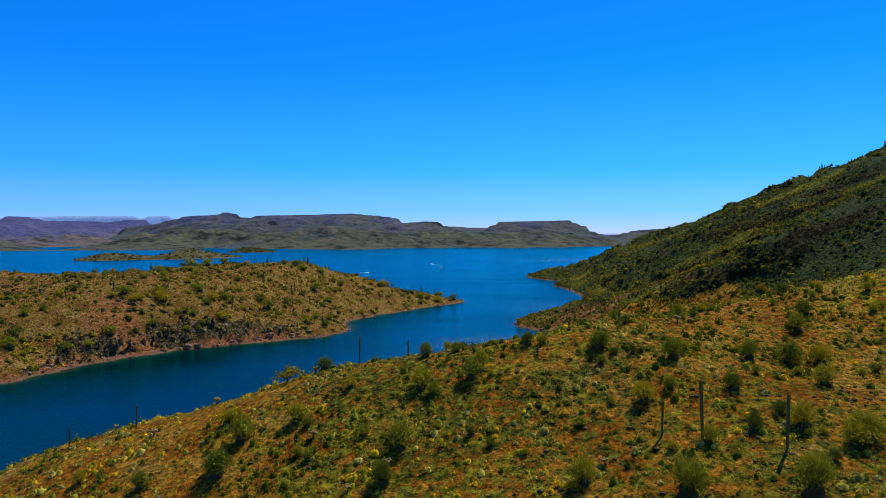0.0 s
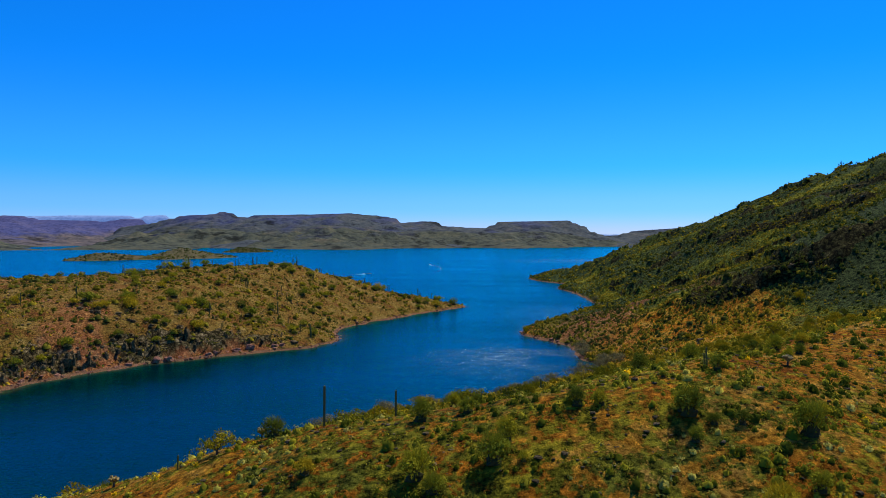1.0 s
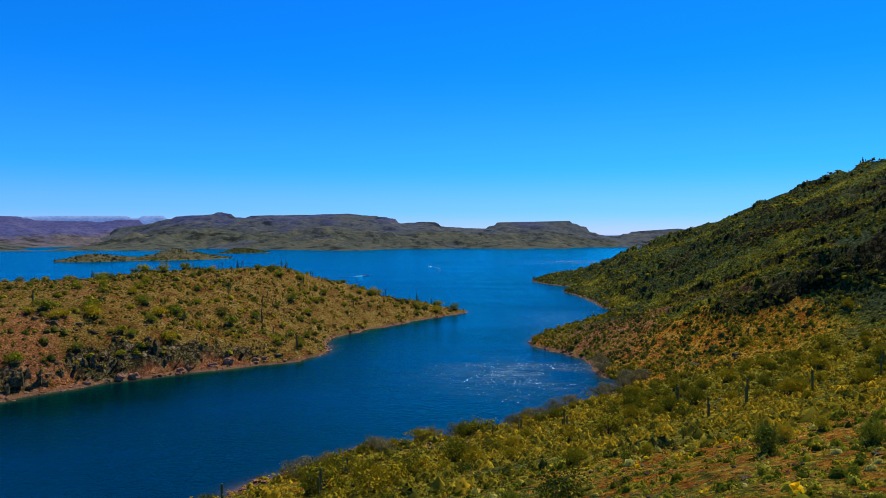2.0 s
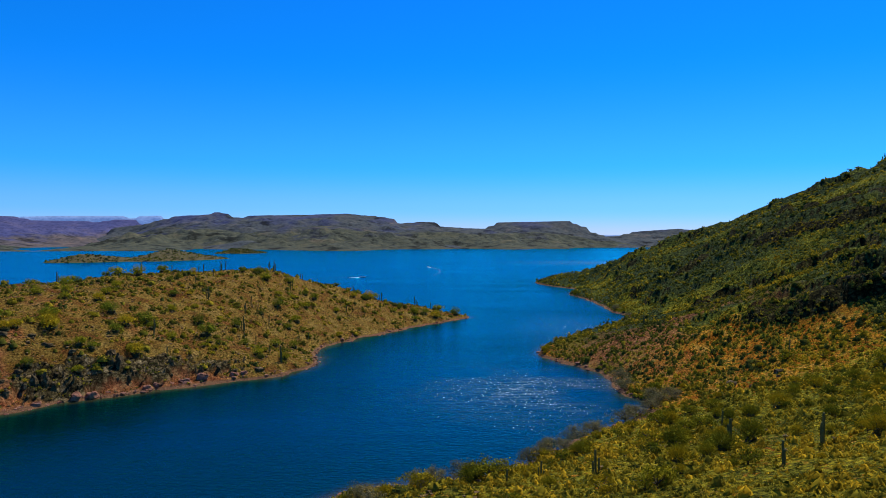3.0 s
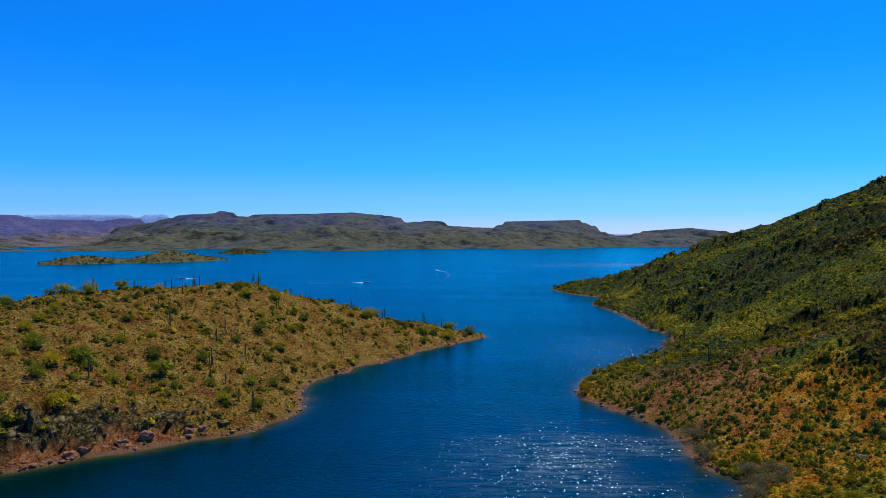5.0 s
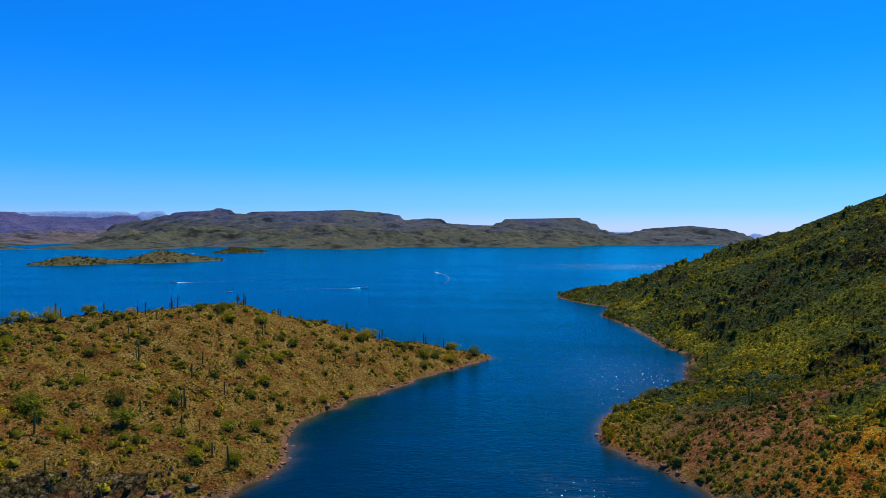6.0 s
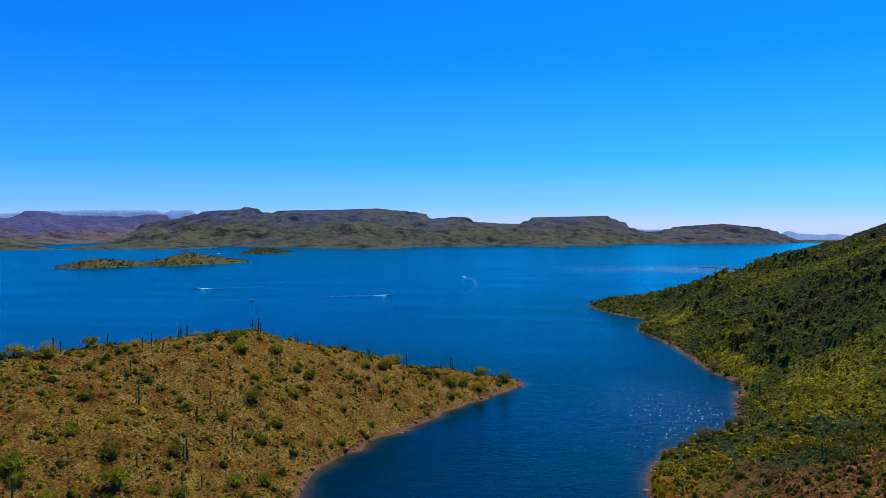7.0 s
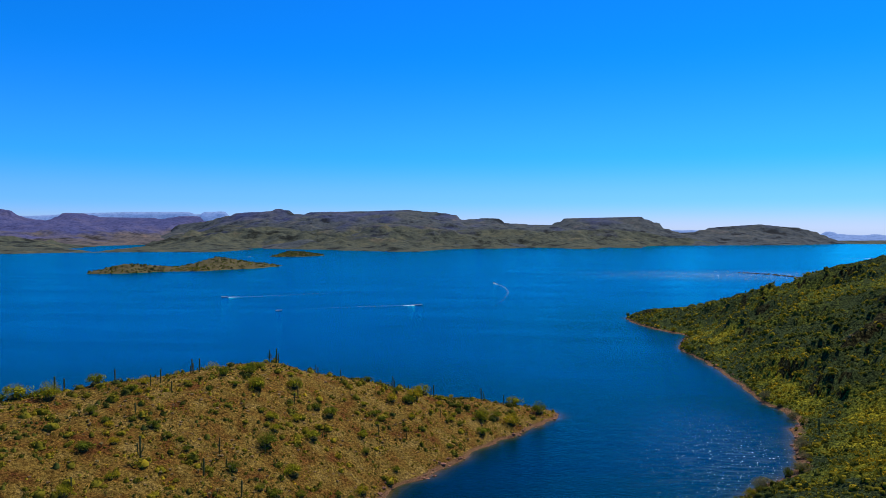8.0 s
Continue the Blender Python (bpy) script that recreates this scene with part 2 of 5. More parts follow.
def make_water():
    """Wind-rippled lake: a deep blue body under a blue-tinted gloss. 'broad' is the deep open lake, 'calm_dark' the lee
    of the western bank, coloured dark for the bank's reflection, 'gust' where a breeze roughens the cove."""
    m = bpy.data.materials.new("lake_water")
    m.use_nodes = True
    t = m.node_tree
    t.nodes.remove(t.nodes["Principled BSDF"])
    place = add(t, "ShaderNodeNewGeometry").outputs["Position"]
    where = add(t, "ShaderNodeMapping", Scale=(0.75, 1.35, 1.0), Rotation=(0, 0, 0.22))
    t.links.new(place, where.inputs[0])
    waves, chop = noise_node(t, 0.75, 2, 0.55, where.outputs[0]), noise_node(t, 2.3, 2, 0.6, where.outputs[0])
    long_ = add(t, "ShaderNodeMapping", Scale=(0.35, 1.5, 1.0), Rotation=(0, 0, 0.1))
    t.links.new(place, long_.inputs[0])
    gusts = noise_node(t, 0.012, 7, 0.68, long_.outputs[0])
    calm_dark, gust = attribute(t, "calm_dark"), attribute(t, "gust")
    bump = add(t, "ShaderNodeBump", Strength=1.0)
    size = sums(t, calm_dark, -0.06, sums(t, gusts.outputs[0], 0.5, -0.06))
    t.links.new(sums(t, gust, 0.15, size), bump.inputs["Distance"])
    swell = noise_node(t, 0.13, 4, 0.6, where.outputs[0])
    t.links.new(sums(t, swell.outputs[0], 1.3, sums(t, chop.outputs[0], 0.35, waves.outputs[0])), bump.inputs["Height"])
    body, gloss = add(t, "ShaderNodeBsdfDiffuse"), add(t, "ShaderNodeBsdfGlossy", Roughness=0.08)
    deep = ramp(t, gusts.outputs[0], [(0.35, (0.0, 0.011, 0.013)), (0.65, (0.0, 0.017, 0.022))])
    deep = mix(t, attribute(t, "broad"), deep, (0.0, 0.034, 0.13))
    # The bank's dark reflection is put into the body colour of its lee.
    deep = mix(t, calm_dark, deep, (0.0, 0.007, 0.007))
    # The bed shows through close to the banks.
    bed = ramp(t, attribute(t, "shallow"), [(0.0, (0, 0.016, 0.02)), (0.5, (0.008, 0.016, 0.009)), (0.8, (0.03, 0.03, 0.012)), (1.0, (0.11, 0.065, 0.022))])
    t.links.new(mix(t, ramp(t, attribute(t, "shallow"), [(0.0, (0, 0, 0)), (0.6, (1, 1, 1))]), deep, bed), body.inputs["Color"])
    # The finest ripples spread the light wider.
    wide, both = add(t, "ShaderNodeBsdfGlossy", Roughness=0.34), add(t, "ShaderNodeMixShader")
    t.links.new(sums(t, calm_dark, -0.07, 0.1), both.inputs[0])
    gloss.inputs["Color"].default_value, wide.inputs["Color"].default_value = (0.02, 0.88, 0.95, 1), (0.02, 0.5, 0.95, 1)
    t.links.new(gloss.outputs[0], both.inputs[1])
    t.links.new(wide.outputs[0], both.inputs[2])
    edge = add(t, "ShaderNodeFresnel", IOR=1.22)
    out = add(t, "ShaderNodeMixShader")
    for n in (gloss, wide, edge, body):
        t.links.new(bump.outputs[0], n.inputs["Normal"])
    t.links.new(edge.outputs[0], out.inputs[0])
    t.links.new(body.outputs[0], out.inputs[1])
    t.links.new(both.outputs[0], out.inputs[2])
    # Broken wavelets under the breeze: noise masks paint faint streaked sheen and bright glints.
    broken, rough = add(t, "ShaderNodeBsdfGlossy", Color=(0.85, 1.0, 0.95, 1), Roughness=0.5), add(t, "ShaderNodeMixShader")
    streak = ramp(t, noise_node(t, 0.35, 7, 0.75, long_.outputs[0]).outputs[0], [(0.45, (0, 0, 0)), (0.65, (1, 1, 1))])
    flat = add(t, "ShaderNodeMapping", Scale=(1.0, 0.55, 1.0))
    t.links.new(place, flat.inputs[0])
    glint = sums(t, gust, 0.065, noise_node(t, 1.5, 2, 0.6, flat.outputs[0]).outputs[0])
    glint = sums(t, ramp(t, glint, [(0.69, (0, 0, 0)), (0.73, (1, 1, 1))]), ramp(t, gust, [(0.03, (0, 0, 0)), (0.2, (1, 1, 1))]), 0.0)
    t.links.new(sums(t, sums(t, gust, 0.09, 0.0), streak, glint), rough.inputs[0])
    t.links.new(out.outputs[0], rough.inputs[1])
    t.links.new(broken.outputs[0], rough.inputs[2])
    t.links.new(rough.outputs[0], t.nodes["Material Output"].inputs["Surface"])
    return m


def make_plain(name, colour, rough=0.6, metal=0.0):
    m, t, b = node_material(name, rough, 0.4)
    n = noise_node(t, 5.0, 4)
    t.links.new(mix(t, 1.0, colour, ramp(t, n.outputs[0], [(0.3, (0.8, 0.8, 0.8)), (0.7, (1.1, 1.1, 1.1))]), "MULTIPLY"), b.inputs["Base Color"])
    b.inputs["Metallic"].default_value = metal
    return m


def make_mountain(name, low, mid_tone, high, scrub=None, top=90.0):
    """Bare rock, with scrub-covered lower slopes up to about the height top, broken by darker rock."""
    m, t, b = node_material(name, 0.95, 0.05)
    n, f = noise_node(t, 0.006, 7, 0.62), noise_node(t, 0.045, 6, 0.7)
    col = ramp(t, n.outputs[0], [(0.32, low), (0.52, mid_tone), (0.72, high)])
    if scrub:
        pos = add(t, "ShaderNodeSeparateXYZ")
        t.links.new(add(t, "ShaderNodeNewGeometry").outputs["Position"], pos.inputs[0])
        reach = sums(t, noise_node(t, 0.005, 6, 0.6).outputs[0], 1.6, sums(t, pos.outputs["Z"], -0.8 / top, 0.0))
        patchy = ramp(t, noise_node(t, 0.012, 6, 0.65).outputs[0], [(0.38, tuple(0.3 * c for c in scrub)), (0.47, scrub), (0.6, (1.25 * scrub[0], 1.15 * scrub[1], scrub[2])), (0.7, (1.9 * scrub[0], 1.45 * scrub[1], 1.3 * scrub[2]))])
        col = mix(t, ramp(t, reach, [(0.2, (0, 0, 0)), (0.5, (1, 1, 1))]), col, patchy)
    col = mix(t, 1.0, col, ramp(t, f.outputs[0], [(0.38, (0.6, 0.62, 0.66)), (0.52, (1, 1, 1)), (0.7, (1.25, 1.2, 1.1))]), "MULTIPLY")
    t.links.new(col, b.inputs["Base Color"])
    relief(t, b, f.outputs[0], 0.8, 7.0)
    return m


SOIL = make_soil()
ROCK = make_rock("volcanic_rock", (0.016, 0.012, 0.005), (0.12, 0.088, 0.034), (0.42, 0.3, 0.15))
TAN_ROCK = make_rock("tan_rock", (0.07, 0.042, 0.018), (0.26, 0.165, 0.065), (0.46, 0.33, 0.16))
RED_ROCK = make_rock("red_rock", (0.12, 0.05, 0.03), (0.32, 0.15, 0.09), (0.5, 0.3, 0.2))
ISLE_SOIL = make_rock("island_soil", (0.035, 0.034, 0.012), (0.1, 0.085, 0.03), (0.2, 0.155, 0.06))
WATER = make_water()
GREEN = [(0.0, (0.06, 0.075, 0.018)), (0.35, (0.15, 0.14, 0.017)), (0.7, (0.28, 0.22, 0.018)), (1.0, (0.42, 0.28, 0.018))]
SHRUB = make_leaf("shrub_leaves", GREEN)
BRITTLE = make_leaf("brittlebush_leaves", [(0.0, (0.08, 0.1, 0.01)), (0.3, (0.2, 0.2, 0.014)), (0.55, (0.38, 0.34, 0.03)), (0.72, (0.5, 0.45, 0.1)), (0.85, (0.5, 0.4, 0.02)), (1.0, (0.75, 0.48, 0.01))], glow=0.3)
CREOSOTE = make_leaf("creosote_leaves", [(0.0, (0.1, 0.13, 0.016)), (0.4, (0.2, 0.22, 0.018)), (0.75, (0.33, 0.3, 0.018)), (1.0, (0.46, 0.33, 0.018))], own=True, glow=0.3)
PALO = make_leaf("palo_verde_leaves", [(0.0, (0.08, 0.1, 0.01)), (0.5, (0.22, 0.2, 0.012)), (1.0, (0.36, 0.26, 0.012))], own=True)
TWIG = make_leaf("dry_twigs", [(0.0, (0.15, 0.135, 0.06)), (1.0, (0.25, 0.215, 0.09))], own=True, glow=0.3)
WOOD = make_plain("grey_stems", (0.06, 0.052, 0.03), 0.9)
SHADED_TWIGS = make_plain("shaded_inner_twigs", (0.045, 0.045, 0.008), 1.0)
CACTUS = make_plain("saguaro_skin", (0.085, 0.1, 0.018), 0.7)
# Distance haze is mixed into these rock and scrub colours as blue and purple.
HAZED_SLOPE = make_mountain("hazed_hillside", (0.024, 0.034, 0.085), (0.054, 0.062, 0.08), (0.115, 0.09, 0.07), (0.07, 0.079, 0.053), 170.0)
HAZED_RANGE = make_mountain("hazed_range", (0.036, 0.048, 0.12), (0.058, 0.069, 0.125), (0.092, 0.088, 0.11), (0.064, 0.076, 0.076), 260.0)
HAZED_MESA = make_mountain("hazed_mesa", (0.058, 0.07, 0.165), (0.078, 0.083, 0.175), (0.11, 0.1, 0.155), (0.108, 0.096, 0.09), 85.0)
# Horizon haze is put in as pale blue colour and a blue glow.
HAZE_ROCK = make_mountain("hazed_horizon_range", (0.12, 0.16, 0.26), (0.14, 0.19, 0.3), (0.16, 0.22, 0.34))
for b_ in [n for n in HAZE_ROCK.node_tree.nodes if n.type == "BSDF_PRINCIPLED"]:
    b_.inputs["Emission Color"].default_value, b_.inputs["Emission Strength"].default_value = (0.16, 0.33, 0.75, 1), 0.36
# ---------- lie of the land: shores, crests and gullies ----------
MAIN_SHORE = [(2600, 1150), (1200, 1080), (700, 960), (450, 870), (300, 825), (200, 824), (125, 828), (82, 816),
              (82, 780), (88, 750), (96, 732), (109, 708), (100, 684), (89, 654), (95, 610), (96, 552), (93, 517), (101, 496), (84, 460), (79, 432), (62, 416),
              (44, 396), (34, 374), (31, 358), (37, 346), (44, 332), (49, 312), (46, 292), (52, 278), (38, 258),
              (25, 246), (19, 233), (7, 220), (-12, 216), (-26, 204), (-38, 183), (-50, 160), (-62, 140)]
MAIN_BACK = [(-76, 120), (-98, 95), (-125, 70), (-165, 40), (-220, 0), (-300, -200), (-300, -900), (2600, -900)]
WEST_SHORE = [(-900, 120), (-600, 150), (-260, 180), (-165, 194), (-132, 211), (-127, 226), (-125, 243), (-113, 262),
              (-104, 276), (-93, 285), (-85, 294), (-74, 303), (-59, 312), (-51, 323), (-47, 338), (-51, 360),
              (-53, 373), (-43, 398), (-28, 426), (-13, 452), (2, 474), (12, 492), (-2, 501), (-30, 503),
              (-70, 500), (-110, 488), (-180, 470), (-260, 455), (-600, 500), (-900, 520)]
MAIN_LINES = {
    "near crest": [(-66, 101, 8), (-52, 98, 15), (-38, 97, 19), (-21, 96, 24.2), (-11, 95, 26.8), (-2, 92, 28.7), (10, 91, 31.2), (24, 97, 32.6),
                   (33, 105, 32), (40, 114, 31.8), (50, 116, 33.3), (62, 116, 35.8), (75, 118, 38), (110, 130, 46), (170, 145, 60)],
    "crest back": [(-34, 108, 15.5), (-20, 104, 21.5), (-8, 101, 25.2), (0, 100, 26.8), (8, 99, 28.6), (20, 105, 29.8), (33, 116, 29.6)],
    "near right": [(38, 90, 28.9), (48, 94, 28.2), (60, 92, 28.5), (90, 95, 34)],
    "near face": [(-60, 72, 7), (-27, 80, 19.5), (-4.5, 74, 21.2), (13, 76, 24.2), (23, 73, 25), (34, 70.5, 25.3),
                  (56, 76, 27), (100, 84, 35)],
    "near hollow": [(-60, 20, 3), (0, 20, 8), (60, 20, 14), (140, 20, 30)],
    "behind the crest": [(-18, 168, 6), (2, 205, 3.2)],
    "shoulder": [(8, 140, 19), (40, 150, 21), (80, 155, 27), (130, 170, 38)],
    "bench": [(22, 222, 3.5), (48, 218, 7), (70, 234, 9.5), (110, 230, 20), (160, 225, 40)],
    "drain": [(70, 274, 4), (100, 268, 12), (140, 260, 27)],
    "spur crest": [(36, 372, 1.5), (50, 366, 6.5), (70, 357, 12), (90, 333, 18.7), (111, 315, 26.5), (150, 312, 44),
                   (200, 325, 66), (270, 360, 92)],
    "spur foot": [(92, 304, 15), (60, 325, 7)],
    "gully": [(97, 455, 3), (125, 459, 13), (150, 440, 24), (190, 425, 42)],
    "flank": [(108, 593, 3.7), (135, 548, 20), (150, 542, 27), (181, 492, 46), (235, 450, 68)],
    "main crest": [(90, 802, 2.2), (110, 770, 7.5), (141, 715, 21.5), (165, 690, 34), (196, 640, 51), (232, 605, 66.5),
                   (266, 600, 82), (320, 598, 104), (360, 590, 118), (450, 570, 140)],
    "upper face": [(160, 595, 34), (200, 560, 52), (250, 520, 74), (330, 480, 104)],
    "summit": [(450, 480, 140), (560, 420, 150), (600, 200, 130), (400, 200, 100)],
    "far side": [(170, 760, 18), (260, 720, 40), (380, 720, 70)],
}
WEST_LINES = {
    "crest": [(2, 489, 1.5), (-20, 481, 6.5), (-40, 470, 10.5), (-60, 456, 19), (-88, 441, 28.2), (-105, 420, 28.2),
              (-122, 400, 28), (-140, 378, 27), (-152, 350, 26), (-175, 320, 26), (-200, 312, 28), (-230, 290, 29), (-400, 300, 32)],
    "near slope": [(-35, 445, 8), (-63, 427, 16), (-84, 365, 14.5), (-75, 353, 9.5), (-55, 390, 5), (-83, 322, 7.5),
                   (-56, 330, 3.5), (-98, 330, 15), (-115, 354, 23.8)],
    "cliff top": [(-134, 262, 13), (-122, 280, 12.5), (-101, 293, 10), (-88, 303, 7.5), (-77, 309, 4.8)],
    "upper": [(-124, 307, 20), (-160, 260, 16), (-170, 225, 12)],
    "far slope": [(-60, 482, 8), (-115, 452, 15), (-150, 400, 17), (-185, 370, 17), (-260, 380, 18)],
}


def value_noise(x, y, seed):
    """Smooth noise in -1..1 on arrays."""
    xi, yi = np.floor(x).astype(np.int64), np.floor(y).astype(np.int64)
    fx, fy = x - xi, y - yi
    fx, fy = fx * fx * fx * (fx * (fx * 6 - 15) + 10), fy * fy * fy * (fy * (fy * 6 - 15) + 10)

    def corner(a, b):
        n = (a * 374761393 + b * 668265263 + seed * 1442695041) & 0xFFFFFFFF
        n = ((n ^ (n >> 13)) * 1274126177) & 0xFFFFFFFF
        return ((n ^ (n >> 16)) & 0xFFFF) / 32767.5 - 1

    low = corner(xi, yi) * (1 - fx) + corner(xi + 1, yi) * fx
    high = corner(xi, yi + 1) * (1 - fx) + corner(xi + 1, yi + 1) * fx
    return low * (1 - fy) + high * fy


def fbm(x, y, size, octaves, seed, gain=0.5):
    total, amp = 0, 1.0
    for n in range(octaves):
        total = total + amp * value_noise(x / size + 17.3 * n, y / size - 9.1 * n, seed + n)
        size, amp = size / 2.03, amp * gain
    return total


def ridged(x, y, size, octaves, seed):
    total, amp = 0, 1.0
    for n in range(octaves):
        total = total + amp * (1 - 2 * np.abs(value_noise(x / size + 5.7 * n, y / size + 3.3 * n, seed + n)))
        size, amp = size / 2.1, amp * 0.5
    return total


def along(line, step):
    """Points every step metres along a line."""
    out = []
    for a, b in zip(line, line[1:]):
        a, b = np.array(a, float), np.array(b, float)
        n = max(1, int(np.linalg.norm((b - a)[:2]) / step))
        out += [a + (b - a) * k / n for k in range(n)]
    return np.array(out + [np.array(line[-1], float)])


def rounded(line, times=2):
    """The line with its corners cut."""
    p = np.array(line, float)
    for _ in range(times):
        p = np.concatenate([p[:1], np.stack([0.75 * p[:-1] + 0.25 * p[1:], 0.25 * p[:-1] + 0.75 * p[1:]], 1).reshape(-1, 2), p[-1:]])
    return p


def shore_distance(x, y, loop):
    """Signed distance to a closed loop: positive on land."""
    best, inside = np.full(x.shape, 1e18), np.zeros(x.shape, bool)
    for (ax, ay), (bx, by) in zip(loop, np.roll(loop, -1, axis=0)):
        dx, dy = bx - ax, by - ay
        k = np.clip(((x - ax) * dx + (y - ay) * dy) / (dx * dx + dy * dy + 1e-9), 0, 1)
        best = np.minimum(best, (x - ax - k * dx) ** 2 + (y - ay - k * dy) ** 2)
        if ay != by:
            inside ^= ((ay > y) != (by > y)) & (x < dx * (y - ay) / (by - ay) + ax)
    return np.where(inside, 1, -1) * np.sqrt(best)


class Land:
    """A body of land: a smooth sheet over its shore, crest and gully lines."""

    def __init__(self, shore, back, lines, soft):
        self.loop = np.array(list(rounded(shore, 2)) + [np.array(p, float) for p in back])
        pts = [np.c_[q, np.full(len(q), 0.3)] for q in [along([tuple(p) for p in shore if abs(p[0]) < 320], 14)]]
        pts += [along(line, 16) for line in lines.values()]
        self.pts, self.soft = np.concatenate(pts), soft
        n = len(self.pts)
        self.mid = self.pts[:, :2].mean(0)
        a = np.zeros((n + 3, n + 3))
        a[:n, :n] = -np.sqrt(((self.pts[:, None, :2] - self.pts[None, :, :2]) ** 2).sum(2) + soft * soft) + np.eye(n) * 0.8
        a[:n, n] = a[n, :n] = 1
        a[:n, n + 1:], a[n + 1:, :n] = (self.pts[:, :2] - self.mid) / 100, ((self.pts[:, :2] - self.mid) / 100).T
        self.w = np.linalg.solve(a, np.r_[self.pts[:, 2], 0, 0, 0])

    def sheet(self, x, y):
        out = np.empty(x.shape)
        for k in range(0, len(x), 20000):
            p = np.stack([x[k:k + 20000], y[k:k + 20000]], 1)
            r = np.sqrt(((p[:, None] - self.pts[None, :, :2]) ** 2).sum(2) + self.soft ** 2)
            q = (p - self.mid) / 100
            out[k:k + 20000] = -r @ self.w[:-3] + self.w[-3] + q @ self.w[-2:]
        return out


MAIN = Land(MAIN_SHORE, MAIN_BACK, MAIN_LINES, 7.0)
WEST = Land(WEST_SHORE, [], WEST_LINES, 5.0)


def bumps(x, y, d):
    """Small relief of the ground, quiet by the water."""
    far = np.clip((y - 240) / 200, 0, 1) * (x > 40)
    rough = 0.28 * fbm(x, y, 9, 3, 11) + 0.10 * fbm(x, y, 2.6, 2, 31)
    rough = rough + far * (1.3 * ridged(x, y, 46, 4, 51) + 0.55 * fbm(x, y, 12, 3, 71)) + 0.12 * (1 - far) * ridged(x, y, 30, 3, 91)
    # Rock steps that break through the scrub of the tall hill.
    steps = fbm(x, y, 52, 4, 61) + 0.35 * fbm(x, y, 9, 2, 66) - 0.7 * meadow(x, y)
    rough = rough + np.clip((x - 60) / 40, 0, 1) * np.clip((y - 270) / 40, 0, 1) * (3.6 * smooth(steps, 0.22, 0.36) + 2.4 * smooth(steps, -0.25, -0.16) - 2.6)
    rough = rough + (x > 60) * crag_rib(x, y) * (3.4 + 1.4 * ridged(x, y, 9, 3, 563))
    # Rougher gravel swells on the peninsula.
    rough = rough + (x < 12) * np.clip((y - 185) / 10, 0, 1) * (0.55 * ridged(x, y, 17, 4, 95) + 0.22 * fbm(x, y, 4, 2, 97))
    return rough * np.clip(d / 14, 0.05, 1)


def smooth(v, a, b):
    k = np.clip((v - a) / (b - a), 0, 1)
    return k * k * (3 - 2 * k)


def line_distance(x, y, line):
    best = np.full(x.shape, 1e18)
    for a, b in zip(line, line[1:]):
        dx, dy = b[0] - a[0], b[1] - a[1]
        k = np.clip(((x - a[0]) * dx + (y - a[1]) * dy) / (dx * dx + dy * dy), 0, 1)
        best = np.minimum(best, (x - a[0] - k * dx) ** 2 + (y - a[1] - k * dy) ** 2)
    return np.sqrt(best)


RIBS = [[(96, 318), (113, 307), (135, 301), (170, 298)], [(176, 508), (200, 472), (222, 448), (236, 418)], [(142, 543), (156, 553)],
        [(206, 545), (246, 500), (280, 470)]]


def crag_rib(x, y):
    """Dark rocky ribs that stand out of the tall hill: 1 on their backs."""
    gap = np.min([line_distance(x, y, line) for line in RIBS], axis=0) * (1 + 0.5 * fbm(x, y, 14, 3, 561))
    return np.exp(-(gap / 5.5) ** 2)


def meadow(x, y):
    """Yellow-green herb slopes of the tall hill: 1 in the gully and on the foot of the flank, 0 on the rocky ribs."""
    near_gully = np.exp(-(line_distance(x, y, [(96, 404), (112, 440), (130, 474), (163, 464), (192, 470), (260, 455)]) / 23) ** 2)
    near_foot = 0.85 * np.exp(-(line_distance(x, y, [(104, 500), (107, 550), (107, 600), (112, 640), (108, 690)]) / 13) ** 2)
    upper = 0.8 * np.exp(-(line_distance(x, y, [(165, 640), (200, 590), (250, 565), (320, 545)]) / 16) ** 2)
    spur_side = 0.75 * np.exp(-(line_distance(x, y, [(46, 373), (62, 371), (80, 366), (105, 354), (140, 348)]) / 13) ** 2)
    return np.clip(np.max([near_gully, near_foot, upper, spur_side], axis=0) + 0.3 * fbm(x, y, 30, 3, 541), 0, 1)


def ground_height(x, y):
    """Height of the ground over the lake at arrays of x and y."""
    x, y = np.asarray(x, float), np.asarray(y, float)
    wob = 1.6 * fbm(x, y, 9, 3, 5)
    out = np.full(x.shape, -9.0)
    for land in (MAIN, WEST):
        d = shore_distance(x, y, land.loop) + wob
        near = d > -40
        if not near.any():
            continue
        dn, xn, yn = d[near], x[near], y[near]
        z = np.clip(land.sheet(xn, yn), 0, 150)
        z = np.where(dn > 0, np.maximum(z + bumps(xn, yn, dn), 0.14 + 0.16 * np.minimum(dn, 14)) * np.clip(dn / 1.6, 0, 1) ** 0.5, np.maximum(-9, 0.32 * dn - 0.05))
        if land is WEST:
            here, face = cliff_band(xn, yn, dn)
            stepped = np.minimum(z, 0.4 + 0.14 * dn) * (1 - face) + face * (z - 1.4 + 1.5 * ridged(xn, yn, 8, 4, 401))
            z = np.where(dn > 0, z + here * (stepped - z), z)
        out[near] = np.maximum(out[near], z)
    return out


